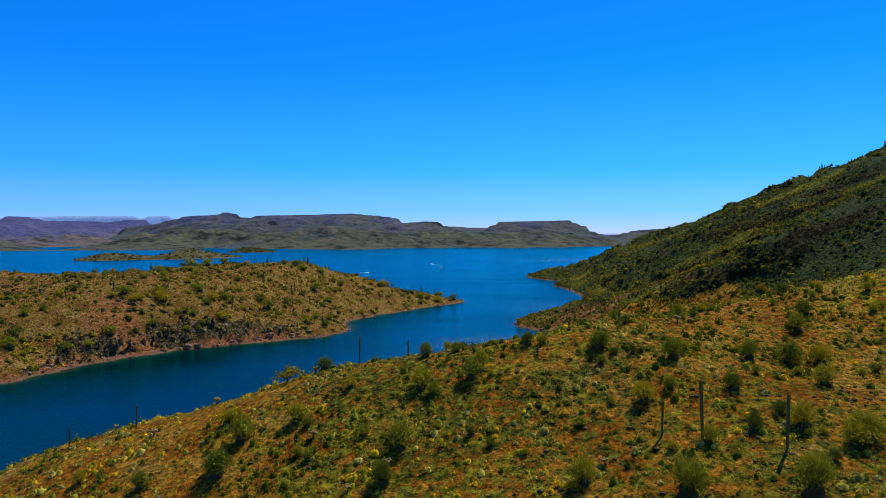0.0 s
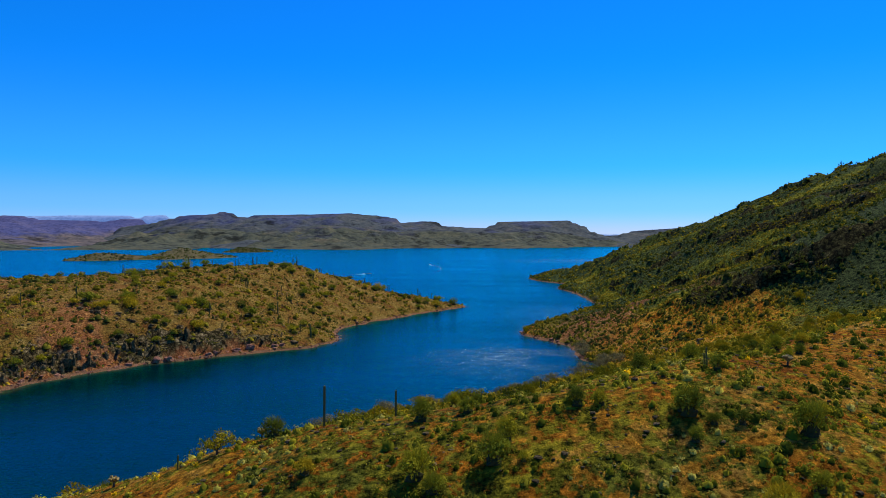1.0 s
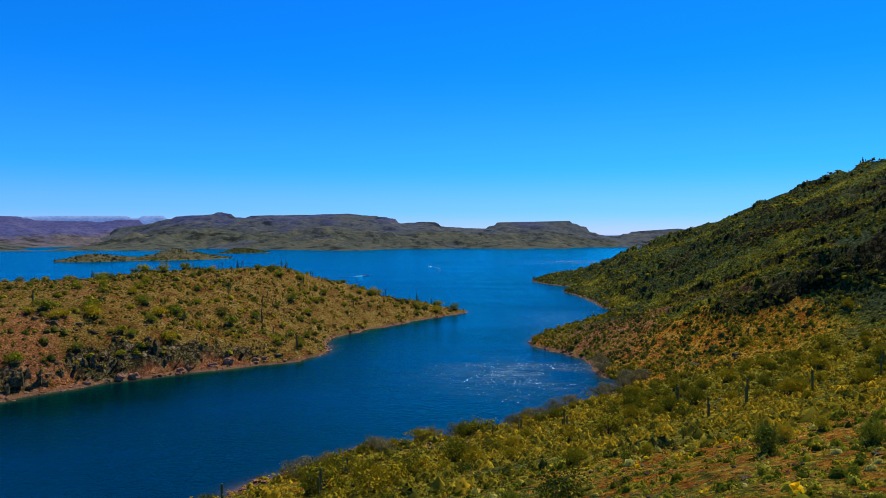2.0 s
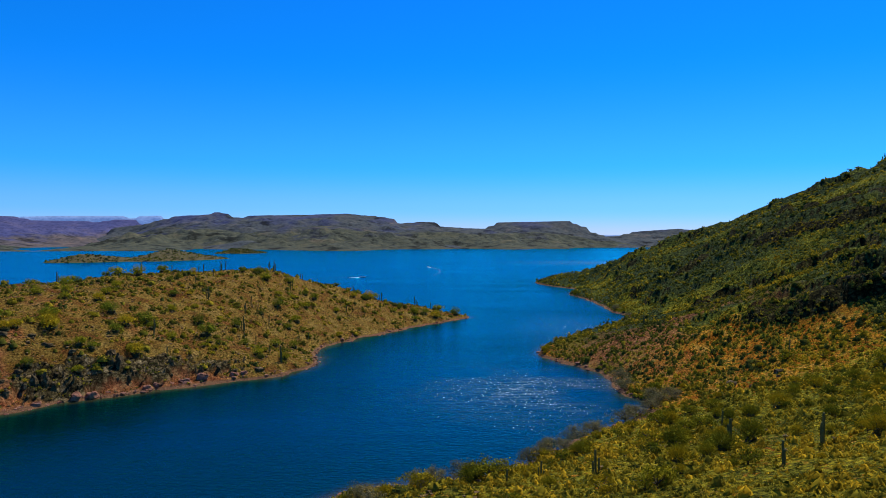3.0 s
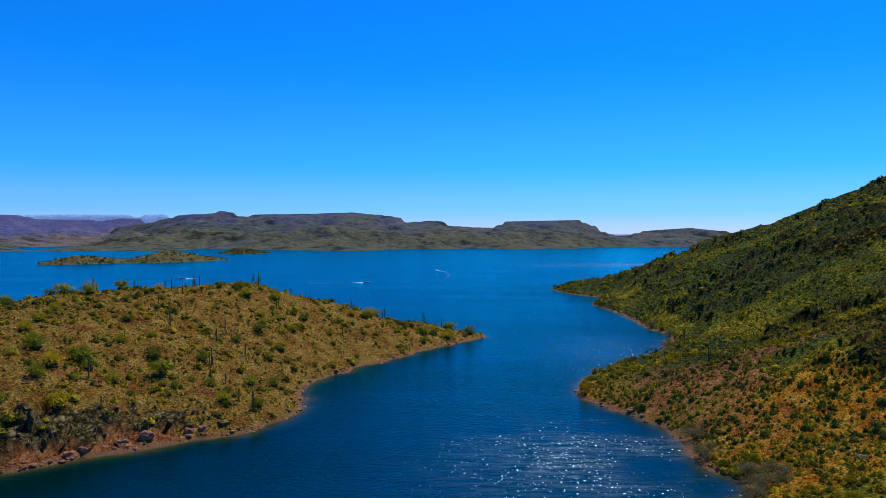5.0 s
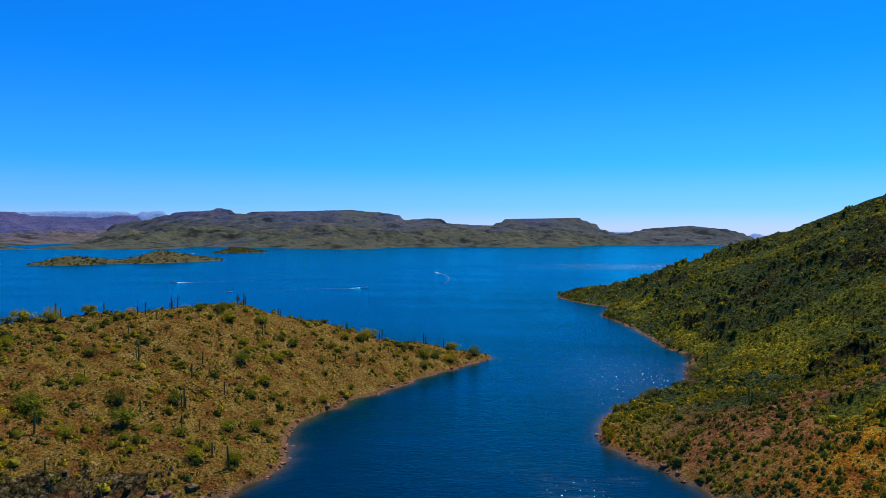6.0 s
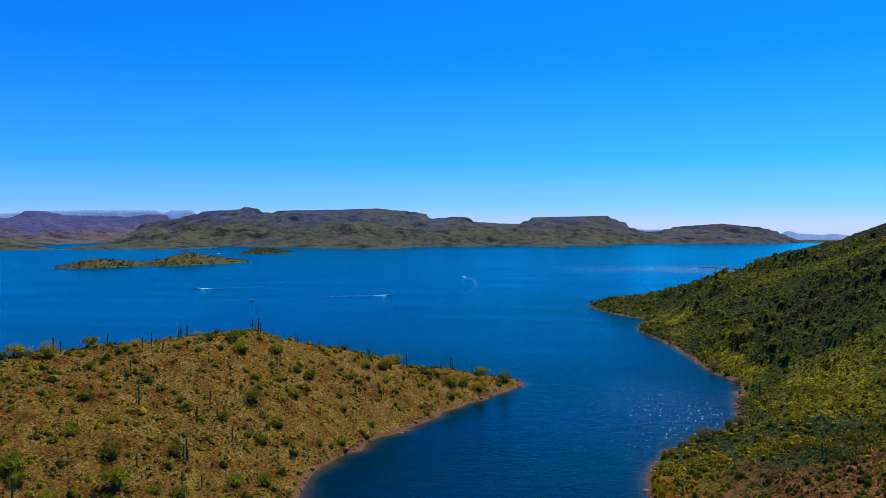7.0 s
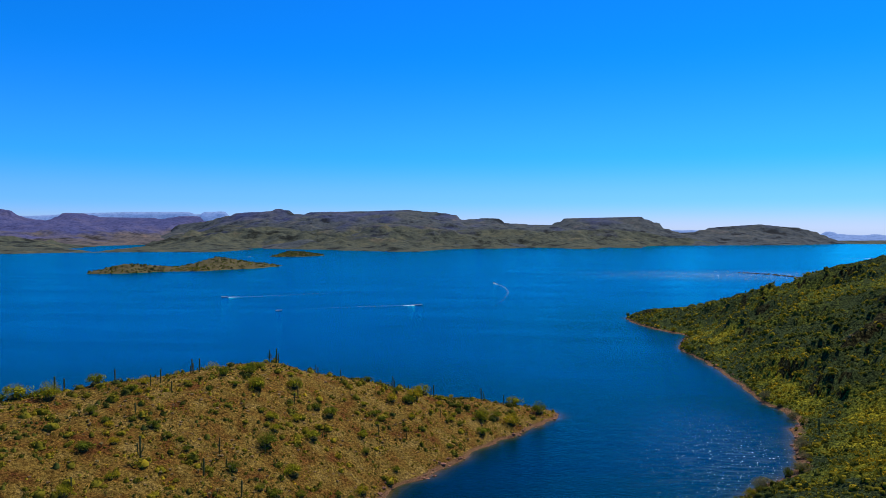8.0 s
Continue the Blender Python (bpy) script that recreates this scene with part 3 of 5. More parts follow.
def cliff_band(x, y, d):
    """The reach of the rocky cliff of the western shore, and its face from foot to top."""
    here = np.clip((x + 139) / 8, 0, 1) * np.clip((-62 - x) / 10, 0, 1) * np.clip((330 - y) / 10, 0, 1) * np.clip((17 - d) / 7, 0, 1)
    jut = d + 3.4 * ridged(x, y, 10, 4, 405) + 1.5 * fbm(x, y, 4, 2, 409)
    return here, smooth(jut, 3.6, 5.2)


def ground_cover(x, y, z):
    """Shares of herb cover and of bare rock."""
    tall = np.clip((y - 275) / 60, 0, 1) * np.clip((x - 20) / 30, 0, 1)
    tall = np.maximum(tall, np.clip((x - 98) / 30, 0, 1) * np.clip((y - 180) / 40, 0, 1))
    bench = np.clip((y - 118) / 15, 0, 1) * np.clip((290 - y) / 20, 0, 1) * (x > -70)
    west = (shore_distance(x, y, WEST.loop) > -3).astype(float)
    spur = np.clip((372 - y) / 30, 0, 1) * np.clip((118 - x) / 30, 0, 1)
    lush = np.where(west > 0, 0.14, np.maximum(0.4, np.maximum((1.0 - 0.3 * spur) * tall, 0.62 * bench)))
    lush = lush + np.where(west > 0, 0.07, 0.13) * fbm(x, y, 40, 3, 501)
    field = meadow(x, y)
    lush = lush - 0.2 * tall * field
    here, face = cliff_band(x, y, shore_distance(x, y, WEST.loop))
    ledge = west * here * (1 - face)
    ledge = np.maximum(ledge, west * 0.7 * smooth(fbm(x, y, 16, 4, 571), 0.15, 0.45) * (1 - smooth(x, -105, -80)) * (1 - smooth(y, 300, 335)))
    rock = west * 0.8 * here * smooth(face, 0.05, 0.3) + tall * (1 - field) * (0.12 + 0.36 * np.clip(ridged(x, y, 60, 4, 521) - 0.1, 0, 1))
    rock = np.maximum(rock, (x > 60) * 1.1 * smooth(crag_rib(x, y), 0.2, 0.6))
    red = 0.8 * spur * tall * smooth(fbm(x, y, 22, 3, 551), -0.3, 0.3)
    ledge = np.maximum(ledge, red * (west < 1))
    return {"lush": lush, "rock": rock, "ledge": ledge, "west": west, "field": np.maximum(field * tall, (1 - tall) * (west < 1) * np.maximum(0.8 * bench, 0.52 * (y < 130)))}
# ---------- ground, lake ----------
def graded(stops):
    """Grid lines through (start, step) stops."""
    out = []
    for (a, step), (b, _) in zip(stops, stops[1:]):
        n = max(1, round((b - a) / step))
        out += list(np.linspace(a, b, n, endpoint=False))
    return np.array(out + [stops[-1][0]])


def build_ground():
    xs = graded([(-5200, 400), (-1200, 90), (-420, 14), (-180, 3.2), (-130, 1.5), (120, 2.4), (270, 6), (480, 40), (1200, 400), (5200, 0)])
    ys = graded([(-1400, 200), (-200, 20), (40, 2.0), (66, 1.2), (120, 2.0), (215, 1.5), (400, 2.0), (510, 2.6), (620, 3.2), (830, 20), (1200, 300), (5400, 0)])
    gx, gy = np.meshgrid(xs, ys)
    z = ground_height(gx.ravel(), gy.ravel())
    nx, ny = len(xs), len(ys)
    k = (np.arange(ny - 1)[:, None] * nx + np.arange(nx - 1)[None]).ravel()
    faces = np.stack([k, k + 1, k + nx + 1, k + nx], 1)
    cover = ground_cover(gx.ravel(), gy.ravel(), z)
    # Steep faces are bare rock.
    rise_y, rise_x = np.gradient(z.reshape(ny, nx), ys, xs)
    steep = np.hypot(rise_x, rise_y).ravel()
    cover["rock"] = cover["rock"] + np.clip((steep - 0.85) / 0.6, 0, 0.8)
    me = solid("ground", np.stack([gx.ravel(), gy.ravel(), z], 1), faces, SOIL, cover, smooth=True)
    return tagged(new("ground", me), "orange desert hillsides and shores sloping down into a lake", "ground", kind="structure")


def build_water():
    xs = graded([(-5200, 800), (-1000, 250), (-250, 4), (-150, 2.5), (115, 40), (560, 250), (1000, 800), (5200, 0)])
    ys = graded([(-1400, 400), (0, 8), (150, 2.5), (520, 10), (830, 50), (1600, 200), (2000, 500), (5400, 0)])
    gx, gy = np.meshgrid(xs, ys)
    nx, ny = len(xs), len(ys)
    k = (np.arange(ny - 1)[:, None] * nx + np.arange(nx - 1)[None]).ravel()
    shallow = np.clip(1 + ground_height(gx.ravel(), gy.ravel()) / 2.2, 0, 1)
    x, y = gx.ravel(), gy.ravel()
    calm_dark = np.exp(-(np.maximum(0, -shore_distance(x, y, WEST.loop) - 6) / 42) ** 2) * (1 - smooth(y, 400, 520)) * (1 - smooth(x, -10, 25))
    gust = np.exp(-((x - 22) / 23) ** 2 - ((y - 298) / 30) ** 2) * np.clip(0.75 + 0.8 * fbm(x, y, 18, 3, 701), 0, 1)
    gust = np.maximum(gust, 0.25 * np.exp(-((x - 62) / 26) ** 2 - ((y - 430) / 60) ** 2))
    gust = np.maximum(gust, 0.8 * np.exp(-((x - 330) / 150) ** 2 - ((y - 1370) / 90) ** 2))
    off = np.minimum(-shore_distance(x, y, WEST.loop), -shore_distance(x, y, MAIN.loop))
    broad = 1 - np.exp(-(np.maximum(off, 0) / 120) ** 2)
    me = solid("water", np.stack([x, y, x * 0], 1), np.stack([k, k + 1, k + nx + 1, k + nx], 1), WATER, {"shallow": shallow, "calm_dark": calm_dark, "gust": gust, "broad": broad})
    return tagged(new("water", me), "deep blue rippled lake water", "lake", kind="structure")


build_ground()
build_water()


# ---------- far shores ----------
def far_land(name, label, loop, crest, material, seed, relief_size, step, mesa=False, carve=0.16, category="mountain"):
    """A far island or range: it rises from the shore loop to the crest line (x, y, z), flat-topped where it is a mesa."""
    loop, line = rounded(loop + loop[:1], 2)[:-1], along(crest, step * 2.5)
    lo, hi = loop.min(0) - 2 * step, loop.max(0) + 2 * step
    xs, ys = np.arange(lo[0], hi[0] + step, step), np.arange(lo[1], hi[1] + step, step)
    gx, gy = np.meshgrid(xs, ys)
    x, y = gx.ravel(), gy.ravel()
    d = shore_distance(x, y, loop) + relief_size * 0.2 * fbm(x, y, relief_size * 0.7, 4, seed)
    gap, top, total = np.full(x.shape, 1e18), np.zeros(x.shape), np.zeros(x.shape)
    for px, py, pz in line:
        q = (x - px) ** 2 + (y - py) ** 2
        w = 1 / (q + step * step) ** 2.5 * 1e12
        top, total = top + w * pz, total + w
    for a, b in zip(crest, crest[1:]):
        dx, dy = b[0] - a[0], b[1] - a[1]
        t = np.clip(((x - a[0]) * dx + (y - a[1]) * dy) / (dx * dx + dy * dy), 0, 1)
        gap = np.minimum(gap, (x - a[0] - t * dx) ** 2 + (y - a[1] - t * dy) ** 2)
    top /= total
    gap = np.sqrt(gap) * (1 + 0.35 * fbm(x, y, relief_size * 0.5, 4, seed + 3))
    share = np.clip(d / (gap + np.maximum(d, 1e-3)), 0, 1)
    share = np.clip(share + carve * (ridged(x, y, relief_size, 5, seed + 9) * 0.8 + fbm(x, y, relief_size * 0.3, 4, seed + 20) * 0.4) * 1.6 * share * (1 - share), 0, 1)
    if mesa:
        shape = np.interp(share, [0, 0.3, 0.7, 0.9, 0.96, 1.0], [0, 0.27, 0.68, 0.885, 0.95, 1.0])
    else:
        shape = share ** 1.15
    z = top * shape + np.where(share < 0.86, (0.05 if mesa else 0.13) * top * share * fbm(x, y, relief_size * (0.12 if mesa else 0.3), 4, seed + 30), 0)
    z = np.where(d > 0, z + 0.4, np.maximum(-9, d * 0.2))
    nx, ny = len(xs), len(ys)
    k = (np.arange(ny - 1)[:, None] * nx + np.arange(nx - 1)[None]).ravel()
    f = np.stack([k, k + 1, k + nx + 1, k + nx], 1)
    f = f[(z[f] > -8.5).any(1)]
    used, f = np.unique(f, return_inverse=True)
    me = solid(name, np.stack([x, y, z], 1)[used], f.reshape(-1, 4), material, smooth=True)
    tagged(new(name, me), label, category, kind="structure")
    return x, y, z


far_land("mountain_range", "long flat-topped desert range across the lake, coloured purple-brown with haze",
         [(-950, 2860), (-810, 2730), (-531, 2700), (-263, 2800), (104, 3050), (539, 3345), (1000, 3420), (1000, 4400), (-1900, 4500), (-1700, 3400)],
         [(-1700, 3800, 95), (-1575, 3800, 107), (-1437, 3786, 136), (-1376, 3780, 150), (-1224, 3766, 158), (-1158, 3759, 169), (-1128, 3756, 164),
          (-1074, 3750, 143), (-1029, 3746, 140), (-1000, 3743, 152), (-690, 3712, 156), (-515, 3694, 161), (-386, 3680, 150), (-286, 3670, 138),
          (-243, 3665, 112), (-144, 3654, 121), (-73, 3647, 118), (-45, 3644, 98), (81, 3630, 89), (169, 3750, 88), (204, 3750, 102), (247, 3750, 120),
          (370, 3750, 123), (586, 3750, 128), (658, 3750, 100), (716, 3750, 70), (788, 3750, 47), (900, 3750, 30)], HAZED_RANGE, 101, 300, 14, mesa=True)
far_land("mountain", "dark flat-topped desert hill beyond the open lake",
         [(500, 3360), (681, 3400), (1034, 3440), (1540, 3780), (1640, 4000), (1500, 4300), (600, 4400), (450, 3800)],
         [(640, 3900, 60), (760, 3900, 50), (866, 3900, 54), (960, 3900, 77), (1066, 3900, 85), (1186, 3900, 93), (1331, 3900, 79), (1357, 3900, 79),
          (1436, 3900, 60), (1514, 3900, 28)], HAZED_RANGE, 111, 260, 14, carve=0.12)
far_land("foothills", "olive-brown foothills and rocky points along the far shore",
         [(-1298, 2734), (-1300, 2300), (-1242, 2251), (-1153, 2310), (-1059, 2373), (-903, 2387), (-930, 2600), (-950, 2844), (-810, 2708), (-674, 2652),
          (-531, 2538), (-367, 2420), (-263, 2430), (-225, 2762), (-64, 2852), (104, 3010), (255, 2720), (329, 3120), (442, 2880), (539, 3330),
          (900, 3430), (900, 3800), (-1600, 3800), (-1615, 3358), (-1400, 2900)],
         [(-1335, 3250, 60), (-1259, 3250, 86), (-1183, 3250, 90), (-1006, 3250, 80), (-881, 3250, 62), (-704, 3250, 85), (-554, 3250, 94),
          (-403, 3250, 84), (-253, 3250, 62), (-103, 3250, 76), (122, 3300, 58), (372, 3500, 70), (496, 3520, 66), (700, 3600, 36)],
         HAZED_SLOPE, 121, 170, 10, carve=0.38)
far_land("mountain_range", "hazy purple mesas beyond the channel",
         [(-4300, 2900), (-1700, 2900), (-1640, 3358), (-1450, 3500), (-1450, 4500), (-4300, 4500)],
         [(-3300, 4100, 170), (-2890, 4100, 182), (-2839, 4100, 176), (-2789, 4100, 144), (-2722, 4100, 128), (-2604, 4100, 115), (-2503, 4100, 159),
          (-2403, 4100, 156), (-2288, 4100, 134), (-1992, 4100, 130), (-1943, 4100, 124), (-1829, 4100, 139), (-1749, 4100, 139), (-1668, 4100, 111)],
         HAZED_MESA, 151, 300, 20, mesa=True)
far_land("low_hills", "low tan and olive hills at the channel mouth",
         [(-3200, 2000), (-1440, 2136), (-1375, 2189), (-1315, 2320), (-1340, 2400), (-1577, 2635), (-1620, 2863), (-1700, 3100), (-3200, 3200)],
         [(-2600, 2600, 60), (-1880, 2620, 46), (-1769, 2640, 46), (-1720, 2600, 30), (-1640, 2560, 27), (-1560, 2460, 14)], HAZED_SLOPE, 161, 120, 14, carve=0.3)
far_land("plain", "low dry plain on the far side of the lake",
         [(1480, 3800), (1560, 3700), (2200, 3650), (4600, 3300), (4600, 4700), (1400, 4600)], [(1700, 4200, 9), (4000, 4200, 14)], HAZED_SLOPE, 171, 200, 40)
far_land("backdrop", "mesas on the horizon, coloured pale blue with haze", [(-4600, 4600), (-1500, 4600), (-1500, 4980), (-4600, 4980)],
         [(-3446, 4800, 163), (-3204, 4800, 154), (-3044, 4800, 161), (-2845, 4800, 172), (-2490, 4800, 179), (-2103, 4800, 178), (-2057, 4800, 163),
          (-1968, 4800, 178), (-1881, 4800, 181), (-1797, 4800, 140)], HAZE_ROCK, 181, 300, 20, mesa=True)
far_land("backdrop", "hills on the horizon, coloured pale blue with haze", [(600, 4650), (4600, 4550), (4600, 4980), (600, 4980)],
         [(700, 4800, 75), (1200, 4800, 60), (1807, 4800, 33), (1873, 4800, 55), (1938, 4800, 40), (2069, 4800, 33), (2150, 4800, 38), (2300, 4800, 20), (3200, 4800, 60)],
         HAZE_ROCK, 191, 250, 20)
ISLES = [far_land("island", "low scrubby island with two humps",
                  [(-690, 1320), (-640, 1310), (-580, 1390), (-520, 1400), (-470, 1480), (-440, 1600), (-520, 1590), (-600, 1500), (-680, 1400)],
                  [(-672, 1338, 6), (-640, 1350, 14), (-610, 1375, 11), (-580, 1425, 4), (-535, 1475, 21), (-490, 1530, 9)], ISLE_SOIL, 131, 40, 4, category="island"),
         far_land("island", "small low scrubby island", [(-620, 2010), (-530, 2050), (-500, 2130), (-560, 2160), (-630, 2100)],
                  [(-590, 2070, 13), (-550, 2095, 10)], ISLE_SOIL, 141, 30, 5, category="island")]
# ---------- where plants and stones stand ----------
def on_ground(x, y, sink=0.05):
    x, y = np.atleast_1d(np.asarray(x, float)), np.atleast_1d(np.asarray(y, float))
    return np.stack([x, y, ground_height(x, y) - sink], 1)


def scattered(n, x0, x1, y0, y1, low=0.7, high=200, clump=0.0, size=12, seed=1):
    """About n places on dry land in a rectangle, thinned into clumps."""
    x, y = rng.uniform(x0, x1, n * 2), rng.uniform(y0, y1, n * 2)
    p = on_ground(x, y)
    keep = (p[:, 2] > low) & (p[:, 2] < high)
    if clump:
        keep &= fbm(x, y, size, 3, seed) * 0.5 + 0.5 > rng.uniform(0, 1, len(x)) * clump
    return p[keep][:n]


def stuff(name, label, templates, places, sizes, tints, material, squash=(0.8, 1.2), category="shrubs"):
    """Countless small plants or stones as one object."""
    vs, fs, ts, at = [], [], [], 0
    pick = rng.integers(0, len(templates), len(places))
    for k, template in enumerate(templates):
        m = pick == k
        v, f, t = spread(template, places[m], sizes[m], rng.uniform(0, 6.28, m.sum()), tints[m], rng.uniform(*squash, m.sum()))
        vs.append(v), fs.append(f + at), ts.append(t)
        at += len(v)
    me = solid(name, np.concatenate(vs), np.concatenate(fs), material, np.concatenate(ts), smooth=category == "shrubs")
    return tagged(new(name, me), label, category, kind="stuff")


def tint_of(p, size, seed, mid=0.5, wide=0.45):
    """A tint per place: patches plus chance."""
    n = len(p)
    return np.clip(mid + wide * 0.8 * fbm(p[:, 0], p[:, 1], size, 3, seed) + wide * 0.6 * rng.normal(size=n) * 0.7, 0, 1)


def low_bush(n, leaf, sides=7, rings=3, lobes=5, heart=0.4):
    """A dense lumpy heart with a fringe of leaves, one metre across."""
    v = []
    for r in range(rings + 1):
        a = math.pi * 0.5 * r / rings
        for k in range(sides):
            w, q = 2 * math.pi * (k + 0.5 * (r % 2)) / sides, heart * rng.uniform(0.7, 1.2)
            v.append((q * math.cos(a) * math.cos(w), q * math.cos(a) * math.sin(w), 1.1 * q * math.sin(a) - 0.03))
    f = [(r * sides + k, r * sides + (k + 1) % sides, (r + 1) * sides + (k + 1) % sides, (r + 1) * sides + k) for r in range(rings) for k in range(sides)]
    return joined([(np.array(v), np.array(f)), tuft(n, leaf, 1.0, 0.62, lobes, 0.75)])


# Low brittlebush on the near hill.
near_bush = [low_bush(n, 0.1, 7, 2, 6, 0.33) for n in (24, 27, 22, 25)]
p = scattered(7400, -78, 80, 58, 128, clump=0.75, size=5, seed=201)
s = rng.gamma(5.0, 0.155, len(p)).clip(0.3, 1.7)
stuff("brittlebush", "low rounded grey-green and yellow-flowered brittlebush covering the hillside", near_bush, p, s, tint_of(p, 18, 301, 0.5, 0.6), BRITTLE)
herbs = [tuft(11, 0.2, 1.0, 0.4, 4) for _ in range(3)]
p = scattered(8000, -78, 80, 58, 128, clump=0.8, size=11, seed=221)
s = rng.uniform(0.2, 0.65, len(p))
stuff("ground_herbs", "small yellow-green annual herbs between the bushes", herbs, p, s, tint_of(p, 25, 311, 0.52, 0.5), BRITTLE)

# Shrubs of the bench and the slope behind the near crest.
mid_bush = [low_bush(n, 0.1, 5, 2, 5, 0.37) for n in (16, 18, 15)]
p = scattered(6400, -62, 125, 124, 292, low=0.25, clump=0.6, size=14, seed=231)
s = rng.gamma(3.2, 0.42, len(p)).clip(0.5, 3.4)
stuff("bench_shrubs", "yellow-green shrubs and grass on the low bench by the cove", mid_bush, p, s, tint_of(p, 22, 321, 0.8, 0.45), SHRUB)

tufts = [tuft(7, 0.24, 1.0, 0.42, 3, 0.6) for _ in range(4)]
p = scattered(5500, -20, 125, 170, 292, low=0.5, clump=0.6, size=8, seed=235)
stuff("bench_herbs", "yellow-green annual herbs carpeting the bench", tufts, p, rng.gamma(4.0, 0.22, len(p)).clip(0.35, 1.6), tint_of(p, 12, 325, 0.66, 0.5), SHRUB)

# Dense dark scrub on the tall hill.
far_bush = [low_bush(n, 0.22, 4, 2) for n in (4, 5, 6)]
fine_bush = [low_bush(n, 0.15, 5, 2, 4, 0.36) for n in (9, 10, 11)]
p = scattered(31000, 30, 370, 285, 815, low=0.5, clump=0.45, size=14, seed=241)
p = p[p[:, 1] < np.interp(p[:, 0], [90, 141, 165, 196, 232, 266, 450], [815, 735, 710, 662, 628, 622, 600])]
p = np.concatenate([p, scattered(2600, 98, 260, 178, 292, low=3, clump=0.6, size=14, seed=244)])
s = rng.gamma(3.2, 0.5, len(p)).clip(0.6, 4.2)
on_spur = (p[:, 1] < 372) & (p[:, 0] < 125) & (rng.uniform(0, 1, len(p)) < 0.75)
p, s = p[~on_spur], s[~on_spur]
bare = (crag_rib(p[:, 0], p[:, 1]) > 0.35) & (rng.uniform(0, 1, len(p)) < 0.7)
p, s = p[~bare], s[~bare]
s = s * (1 - 0.35 * meadow(p[:, 0], p[:, 1]))
# Beyond y 540 the tint is raised to put haze over the far tip.
grade = np.clip(0.2 + 0.16 * smooth(p[:, 1], 540, 680) + 0.25 * (1 - smooth(p[:, 1], 390, 430)) * smooth(p[:, 1], 335, 365) + 0.5 * meadow(p[:, 0], p[:, 1]) + rng.normal(size=len(p)) * 0.3, 0, 1)
close = p[:, 1] < 530
stuff("hillside_scrub", "dense dark green desert scrub on the near face of the tall hill", fine_bush, p[close], s[close], grade[close], SHRUB)
stuff("hillside_scrub", "dense dark green desert scrub on the far flank of the tall hill, tinted lighter for haze", far_bush, p[~close], s[~close], grade[~close], SHRUB)

p = scattered(12000, 40, 260, 350, 560, low=0.8, clump=0.5, size=9, seed=249)
p = p[meadow(p[:, 0], p[:, 1]) > rng.uniform(0.15, 0.6, len(p))]
stuff("slope_herbs", "yellow and olive tussocks on the herb slopes of the tall hill", tufts, p, rng.gamma(4.0, 0.36, len(p)).clip(0.6, 2.6), tint_of(p, 14, 331, 0.62, 0.6), SHRUB)

# Small shrubs over the red soil of the spur.
p = scattered(6000, 34, 135, 284, 376, low=0.5, clump=0.7, size=8, seed=246)
s = rng.gamma(3.0, 0.36, len(p)).clip(0.4, 2.8)
stuff("spur_shrubs", "dark and olive shrubs on the reddish rocky spur", mid_bush, p, s, np.clip(tint_of(p, 14, 336, 0.28, 0.5) + 0.4 * meadow(p[:, 0], p[:, 1]), 0, 1), SHRUB)

# Sparse small shrubs on the low western peninsula.
p = scattered(6000, -205, 8, 190, 502, low=0.7, clump=0.7, size=8, seed=251)
s = rng.gamma(3.0, 0.33, len(p)).clip(0.4, 2.6)
stuff("peninsula_shrubs", "sparse small olive shrubs on the gravelly peninsula", mid_bush, p, s, tint_of(p, 20, 341, 0.3, 0.5), SHRUB)
p = scattered(13000, -190, 8, 195, 502, low=0.6, clump=0.55, size=6, seed=253)
stuff("peninsula_herbs", "low straw and grey-green tufts between the peninsula's stones", tufts, p, rng.gamma(4.0, 0.2, len(p)).clip(0.35, 1.6), tint_of(p, 9, 343, 0.42, 0.6), SHRUB)
big_bush = [low_bush(70, 0.1, 8, 3, 8) for _ in range(3)]
p = scattered(1500, -200, 8, 200, 502, low=1.0, clump=0.75, size=9, seed=256)
s = rng.gamma(6.0, 0.36, len(p)).clip(1.0, 4.0)
stuff("peninsula_bushes", "fluffy olive and yellow-green bushes dotted over the peninsula", big_bush, p, s, tint_of(p, 20, 346, 0.42, 0.32).clip(0, 0.66), SHRUB, (0.6, 0.9))

# Scrub on the islands far out.
isle_spots = []
for x, y, z in ISLES:
    ok = np.flatnonzero(z > 0.8)
    pick = rng.choice(ok, 2400)
    isle_spots.append(np.stack([x[pick] + rng.uniform(-3, 3, 2400), y[pick] + rng.uniform(-3, 3, 2400), z[pick] - 0.6], 1))
p = np.concatenate(isle_spots)
stuff("island_scrub", "dark scrub dotted over the far islands", far_bush, p, rng.gamma(4, 0.75, len(p)).clip(1.2, 6), tint_of(p, 30, 351, 0.0, 0.3), SHRUB)

# ---------- stones ----------
def stone(sides=6, rings=4, rough=0.28):
    """A lumpy angular stone about one metre across."""
    v, f = [], []
    for r in range(rings + 1):
        a = math.pi * r / rings
        for k in range(sides):
            w = 2 * math.pi * (k + 0.5 * (r % 2)) / sides
            q = 0.5 * (1 + rng.normal() * rough * 0.6)
            v.append((q * math.sin(a) * math.cos(w), q * math.sin(a) * math.sin(w), 0.42 * q * math.cos(a) + 0.18))
    for r in range(rings):
        for k in range(sides):
            f.append((r * sides + k, (r + 1) * sides + k, (r + 1) * sides + (k + 1) % sides, r * sides + (k + 1) % sides))
    return np.array(v), np.array(f)


pebbles = [stone(5, 3) for _ in range(5)]
p = scattered(6500, -75, 80, 58, 126, clump=1.25, size=6, seed=261)
